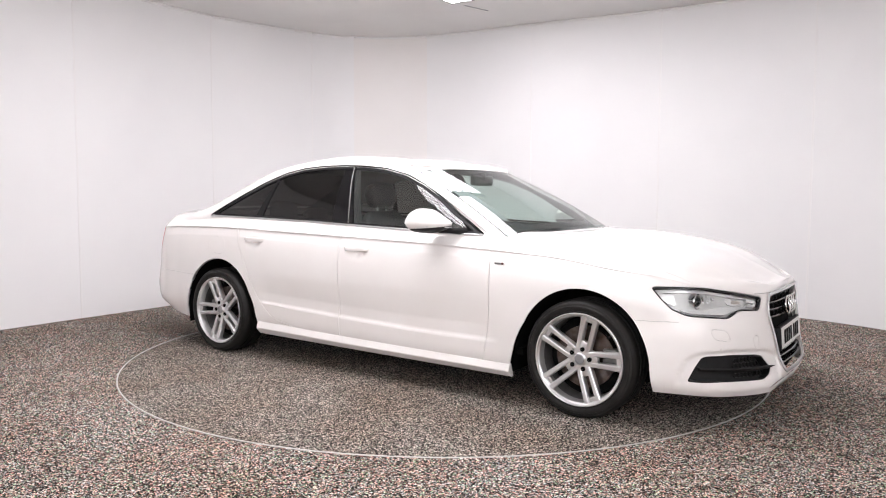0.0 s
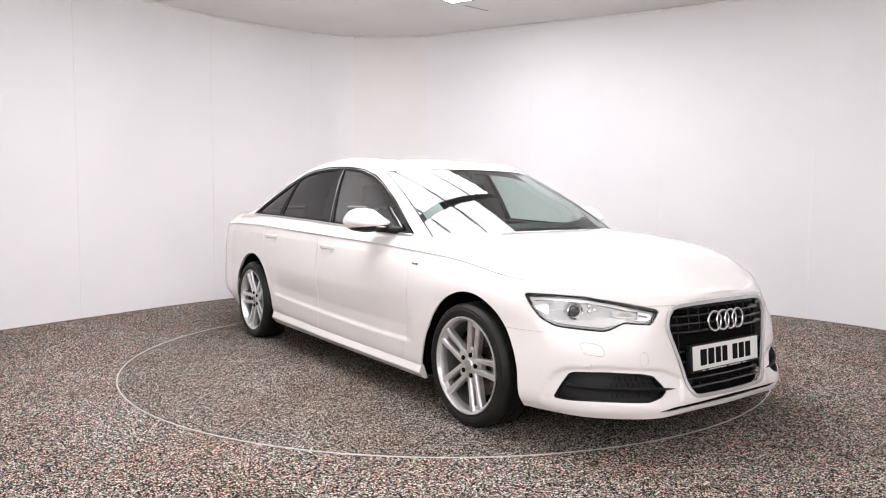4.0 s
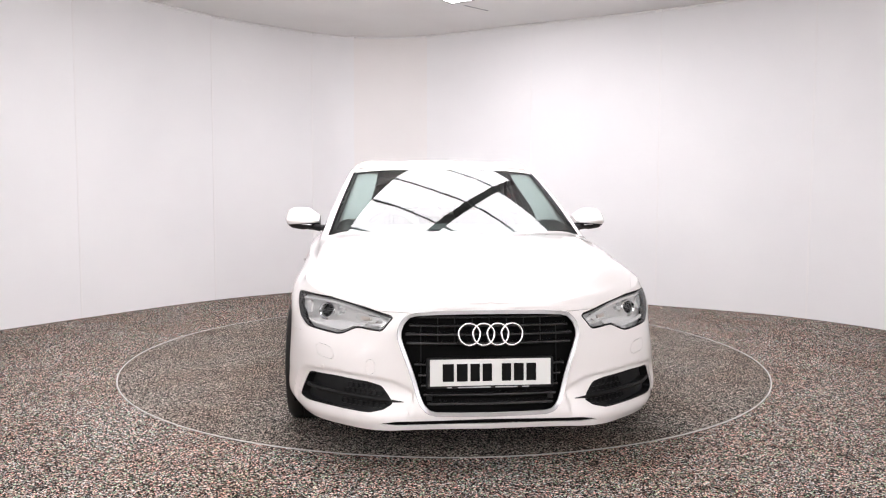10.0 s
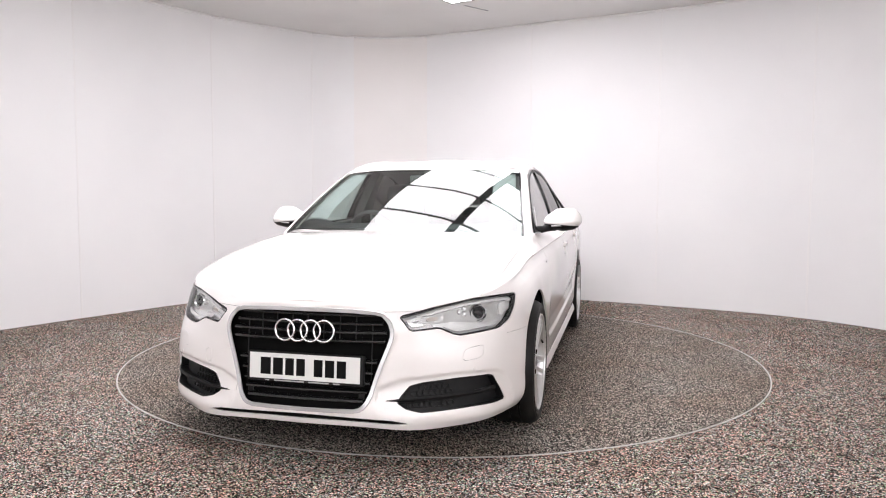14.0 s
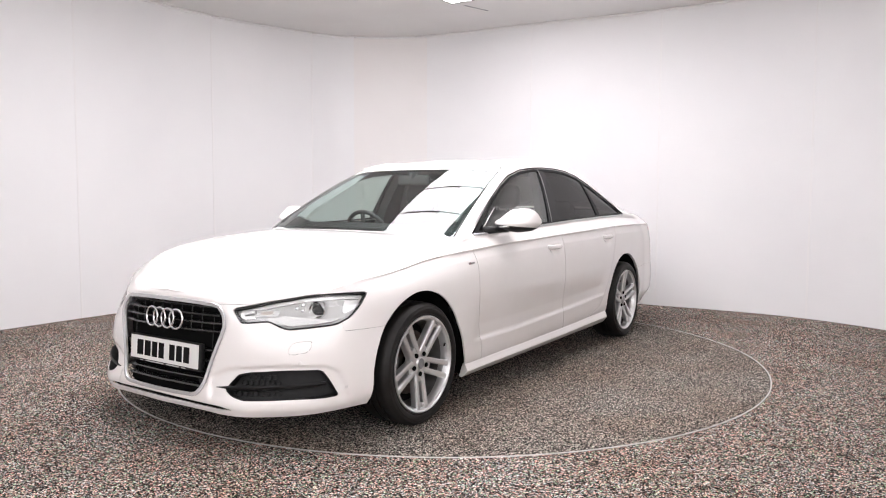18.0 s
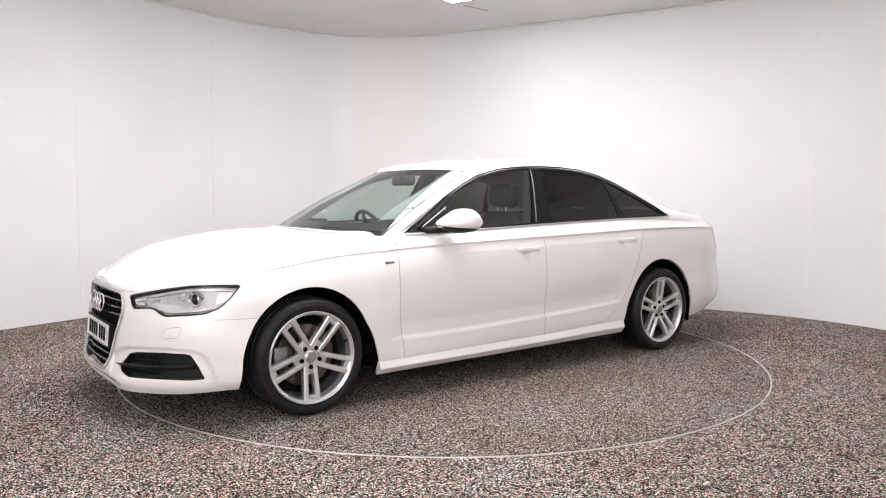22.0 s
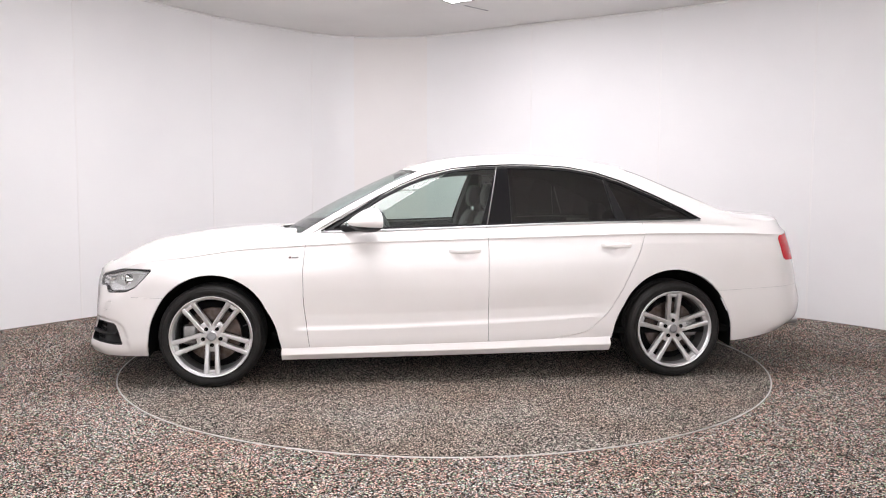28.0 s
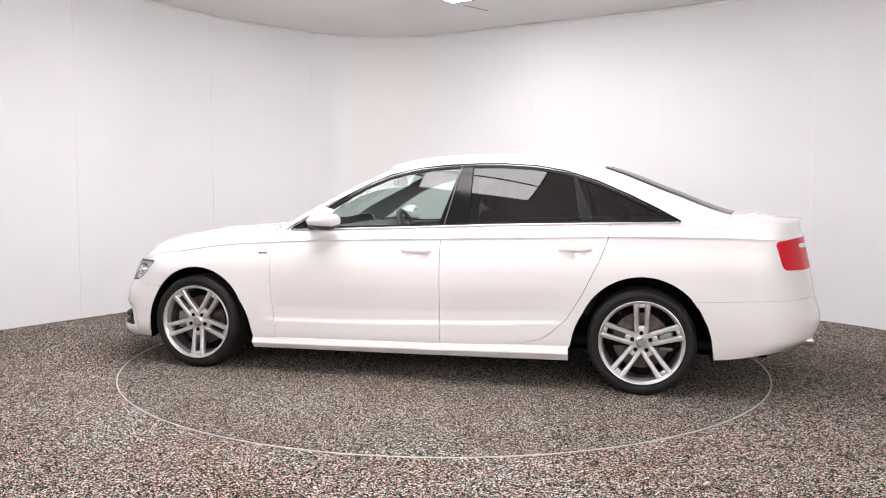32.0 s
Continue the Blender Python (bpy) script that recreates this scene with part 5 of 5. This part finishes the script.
def build_rear(car):
    for side, s in (("left", 1), ("right", -1)):
        lamp = part("tail_lamp", skin_mesh([[within(in_tail, 0.002)]], side, 0.03, 0.001), RED_LENS, car, "red tail lamp", smooth=0.6)
        inner = rounded_poly([(1.60, .862), (1.84, .862), (1.86, .882), (1.62, .886)], 0.2, 1)
        part("clear_insert", skin_mesh([[lambda V: np.where(V[:, 0] < -1.9, inside(inner, tail_w(V), V[:, 2]), -1)]], side, 0.004, 0.003), REFLECTOR, lamp, "pale reversing lamp insert", smooth=0.6)
        part("lamp_edge", skin_mesh([[within(in_tail, -0.001), outside(in_tail, -0.005)]], side, 0.02, 0.0015), RED_LENS, lamp, smooth=0.6)
        for k, (y, w) in enumerate(((0.655, 0.05), (0.535, 0.05))):
            bm = bmesh.new()
            ring = [(w * (1.0 if abs(c) < 0.9 else 1.0) * c, 0.034 * q) for c, q in [(math.cos(2 * math.pi * j / 24), math.sin(2 * math.pi * j / 24)) for j in range(24)]]
            rr = []
            for x, f in ((-2.20, 1.0), (-2.425, 1.0), (-2.430, 0.97), (-2.427, 0.90), (-2.28, 0.88)):
                rr.append([bm.verts.new((x + b * 0.25, s * y + a * f, 0.318 + b * f)) for a, b in ring])
            for p, q in zip(rr, rr[1:]):
                for j in range(24):
                    bm.faces.new((p[j], p[(j + 1) % 24], q[(j + 1) % 24], q[j]))
            bmesh.ops.recalc_face_normals(bm, faces=bm.faces)
            part("exhaust_tip", bm, SATIN, car, "chrome exhaust tip", smooth=0.6)
    low = [u_over(17.15), lambda V: np.interp(V[:, 3], [17.15, 17.4, 18.1], [0, .23, .40]) - V[:, 2]]
    part("rear_diffuser", skin_mesh([low], thick=0, offset=-0.02), BLACK, car, "black rear diffuser", smooth=0.6)
    # roof aerial fin
    bm = bmesh.new()
    prof = [(0.0, 0.0, 0.022), (0.035, 0.018, 0.020), (0.08, 0.040, 0.014), (0.125, 0.058, 0.008), (0.150, 0.062, 0.004), (0.160, 0.045, 0.004), (0.165, 0.0, 0.014)]
    rows = []
    for d, h, w in prof:
        d, h = d * 0.62, h * 0.62
        x = -1.04 - d
        zr = 1.411 - d * 0.16
        rows.append([bm.verts.new((x, a, z)) for a, z in ((-w, zr - 0.01), (-w * 0.55, zr + h * 0.6), (0, zr + h), (w * 0.55, zr + h * 0.6), (w, zr - 0.01))])
    for p, q in zip(rows, rows[1:]):
        for j in range(4):
            bm.faces.new((p[j], p[j + 1], q[j + 1], q[j]))
    bmesh.ops.recalc_face_normals(bm, faces=bm.faces)
    part("roof_aerial", bm, PAINT, car, "white fin aerial on the roof", smooth=0.9)


# ---- cabin ----
def cushion(bm, sections, n=20, power=0.5):
    """A padded form through oval sections: (centre, half width, half depth, tilt)."""
    rings = []
    for (x, y, z), w, d, tilt in sections:
        ring = []
        for j in range(n):
            a = 2 * math.pi * j / n
            c, q = math.cos(a), math.sin(a)
            c, q = abs(c) ** power * (1 if c > 0 else -1), abs(q) ** power * (1 if q > 0 else -1)
            dx, dz = d * q * math.cos(tilt), d * q * math.sin(tilt)
            ring.append(bm.verts.new((x + dx, y + w * c, z + dz)))
        rings.append(ring)
    for a, b in zip(rings, rings[1:]):
        for j in range(n):
            bm.faces.new((a[j], a[(j + 1) % n], b[(j + 1) % n], b[j]))
    bm.faces.new(rings[0])
    bm.faces.new(rings[-1])
    bmesh.ops.recalc_face_normals(bm, faces=bm.faces)


def build_seat(car, y, x, name="front_seat", width=0.26, head=True):
    seat = new(name)
    seat.parent = car
    seat.matrix_basis = Matrix.Translation((x, y, 0))
    tagged(seat, "dark leather car seat")
    bm = bmesh.new()
    cushion(bm, [((0.28, 0, 0.44), width * 0.85, 0.03, 1.4), ((0.22, 0, 0.45), width, 0.075, 1.5), ((0.0, 0, 0.43), width, 0.085, 1.5), ((-0.22, 0, 0.42), width * 0.95, 0.08, 1.5)])
    part("seat_cushion", bm, CLOTH, seat, smooth=0.9)
    bm = bmesh.new()
    cushion(bm, [((-0.17, 0, 0.40), width * 0.95, 0.075, 0.3), ((-0.20, 0, 0.55), width, 0.08, 0.3), ((-0.26, 0, 0.80), width, 0.075, 0.3), ((-0.31, 0, 0.98), width * 0.85, 0.06, 0.3), ((-0.325, 0, 1.04), width * 0.6, 0.035, 0.3)])
    part("backrest", bm, CLOTH, seat, smooth=0.9)
    if head:
        bm = bmesh.new()
        cushion(bm, [((-0.325, 0, 1.075), 0.09, 0.03, 0.25), ((-0.325, 0, 1.10), 0.125, 0.05, 0.25), ((-0.335, 0, 1.17), 0.135, 0.055, 0.25), ((-0.345, 0, 1.225), 0.115, 0.045, 0.25), ((-0.345, 0, 1.24), 0.07, 0.02, 0.25)])
        part("headrest", bm, CLOTH, seat, smooth=0.9)
        for a in (-0.045, 0.045):
            bm = bmesh.new()
            tube(bm, [(-0.322, a, 1.0), (-0.325, a, 1.10)], 0.007, 8)
            part("headrest_post", bm, CHROME, seat)


def build_cabin(car):
    for side in ("left", "right"):
        part("door_trim", skin_mesh([[v_over(1.2), v_under(6.05), u_over(8.3), x_over(-1.2), arch_out(REAR_AXLE)]], side, 0, -0.055), TRIM, car, "dark interior door trim", smooth=0.6)
        part("pillar_trim", skin_mesh([[v_over(6.0), v_under(8.6), u_over(8.5), u_under(16.0), outside(in_dlo, -.012)]], side, 0.0, -0.028), HEADLINER, car, "grey inner pillar trim", smooth=0.6)
        # thick inner cover of the centre pillar, with the belt's upper mount
        bm = bmesh.new()
        rows = []
        for z, y, x0, x1 in ((.90, .775, -.20, -.46), (1.05, .745, -.235, -.45), (1.20, .695, -.285, -.44), (1.335, .640, -.325, -.43)):
            rows.append([bm.verts.new((x, (y - d) * (1 if side == "left" else -1), z)) for x, d in ((x0, .012), (x0 - .02, .075), (x1 + .03, .085), (x1, .012))])
        for p, q in zip(rows, rows[1:]):
            for j in range(4):
                bm.faces.new((p[j], p[(j + 1) % 4], q[(j + 1) % 4], q[j]))
        bmesh.ops.recalc_face_normals(bm, faces=bm.faces)
        part("belt_pillar_cover", bm, TRIM, car, "dark inner cover of the centre pillar", smooth=0.6)
    part("roof_lining", skin_mesh([[v_over(8.0), u_over(11.05), u_under(14.0)]], thick=0, offset=-0.032), HEADLINER, car, "grey roof lining", smooth=0.6)
    bm = bmesh.new()
    box(bm, -1.9, 1.1, -.86, .86, .27, .31)
    part("cabin_floor", bm, LINER, car)
    bm = bmesh.new()
    box(bm, .90, .96, -.70, .70, .25, .88)
    part("bulkhead", bm, LINER, car)
    bm = bmesh.new()
    box(bm, -2.02, -1.42, -.72, .72, .955, .985, .01)
    part("parcel_shelf", bm, TRIM, car, "dark parcel shelf", smooth=0.6)
    # dashboard
    bm = bmesh.new()
    rows = []
    for k in range(25):
        y = -.76 + 1.52 * k / 24
        hood = 0.045 * math.exp(-((y + .37) / .20) ** 2)
        b = 0.10 * (1 - (y / .80) ** 2)
        rows.append([bm.verts.new((x, y, z)) for x, z in ((.80 + b, .925), (.62 + b * .5, .935 + hood * .5), (.46, .925 + hood), (.40, .895 + hood), (.40, .84), (.46, .74), (.50, .55), (.85, .50))])
    for a, b in zip(rows, rows[1:]):
        for j in range(7):
            bm.faces.new((a[j], a[j + 1], b[j + 1], b[j]))
    bmesh.ops.recalc_face_normals(bm, faces=bm.faces)
    dash = part("dashboard", bm, TRIM, car, "dark dashboard", smooth=0.7)
    bm = bmesh.new()
    box(bm, .385, .40, -.16, .12, .80, .88, .006)
    part("dash_screen", bm, GLOSS_BLACK, dash)
    bm = bmesh.new()
    box(bm, -.35, .52, -.11, .11, .30, .62, .03)
    part("centre_console", bm, TRIM, car, "dark centre console", smooth=0.6)
    # steering wheel on the right-hand side
    sw = new("steering_wheel")
    sw.parent = car
    tagged(sw, "black three-spoke steering wheel")
    sw.matrix_basis = Matrix.Translation((.33, -.37, .872)) @ Matrix.Rotation(radians(-66), 4, "Y")
    bm = bmesh.new()
    tube(bm, [(.185 * math.cos(a), .185 * math.sin(a), 0) for a in [2 * math.pi * k / 40 for k in range(40)]], .0155, 10, True)
    part("wheel_rim", bm, CLOTH, sw, smooth=1.2)
    bm = bmesh.new()
    revolve(bm, [(.0001, .0), (.05, -.002), (.07, -.012), (.075, -.04), (.05, -.10)], 24, "Z")
    part("airbag_pad", bm, TRIM, sw, smooth=0.9)
    for a in (0, 180, 270):
        bm = bmesh.new()
        c, q = math.cos(radians(a + 90)), math.sin(radians(a + 90))
        tube(bm, [(.05 * c, .05 * q, -.02), (.12 * c, .12 * q, -.014), (.18 * c, .18 * q, 0)], [.022, .016, .014], 8)
        part("spoke", bm, TRIM, sw, smooth=0.9)
    bm = bmesh.new()
    tube(bm, [(0, 0, -.09), (0, 0, -.30)], .05, 12)
    part("steering_column", bm, TRIM, sw, smooth=0.9)
    # inside mirror
    bm = bmesh.new()
    box(bm, .265, .305, -.13, .13, 1.228, 1.300, .018)
    mir = part("inside_mirror", bm, TRIM, car, "dark interior mirror", smooth=0.6)
    bm = bmesh.new()
    tube(bm, [(.285, 0, 1.265), (.285, 0, 1.29), (.285, 0, 1.316)], [.02, .028, .035], 8)
    part("mirror_foot", bm, TRIM, mir, smooth=0.9)
    build_seat(car, .37, 0.0)
    build_seat(car, -.37, 0.0)
    bm = bmesh.new()
    cushion(bm, [((-.62, 0, .44), .60, .05, 1.5), ((-.75, 0, .46), .66, .08, 1.5), ((-1.05, 0, .44), .66, .085, 1.5)], 24, 0.35)
    bench = part("rear_bench", bm, CLOTH, car, "dark leather rear bench", smooth=0.9)
    bm = bmesh.new()
    cushion(bm, [((-1.08, 0, .42), .62, .08, .4), ((-1.15, 0, .60), .66, .085, .4), ((-1.28, 0, .86), .62, .07, .4), ((-1.32, 0, .95), .55, .04, .4)], 24, 0.35)
    part("rear_backrest", bm, CLOTH, bench, smooth=0.9)
    for y in (-.36, 0, .36):
        bm = bmesh.new()
        h = 1.10 if y else 1.05
        cushion(bm, [((-1.335, y, .95), .10, .03, .3), ((-1.335, y, .98), .125, .045, .3), ((-1.345, y, h - .03), .125, .045, .3), ((-1.35, y, h), .08, .02, .3)])
        part("rear_headrest", bm, CLOTH, bench, smooth=0.9)


# ---- car ----
def build_car():
    car = tagged(new("car"), "white four-door saloon car with silver alloy wheels", "car")
    build_body(car)
    build_wheel("front_wheel", car, FRONT_AXLE, .925, 126)
    build_wheel("rear_wheel", car, REAR_AXLE, .925, 18)
    build_wheel("front_wheel", car, FRONT_AXLE, -.925, 3)
    build_wheel("rear_wheel", car, REAR_AXLE, -.925, 38)
    build_under(car)
    build_front(car)
    build_sides(car)
    build_rear(car)
    build_cabin(car)
    return car


build_room()
build_lights()
TURNTABLE = build_turntable()
CAR = build_car()

# ---- turning ----
HEADING = [(0, -34.09), (2, -43.90), (3.5, -51.28), (5.5, -61.25), (8, -73.72), (11, -88.70), (14.5, -105.76), (16.5, -115.58), (19, -127.95),
           (22, -142.86), (25.5, -160.28), (27.5, -170.40), (30, -183.02), (32, -192.90)]
OFFSET = Vector((0.0565, -0.0296, 0))


def motions():
    walk(CAR, [(t, pose(0, 0, 0.011, 0, 0, a) @ Matrix.Translation(OFFSET)) for t, a in HEADING])
    walk(TURNTABLE, [(t, pose(0, 0, 0.001, 0, 0, a - HEADING[0][1])) for t, a in HEADING])


motions()
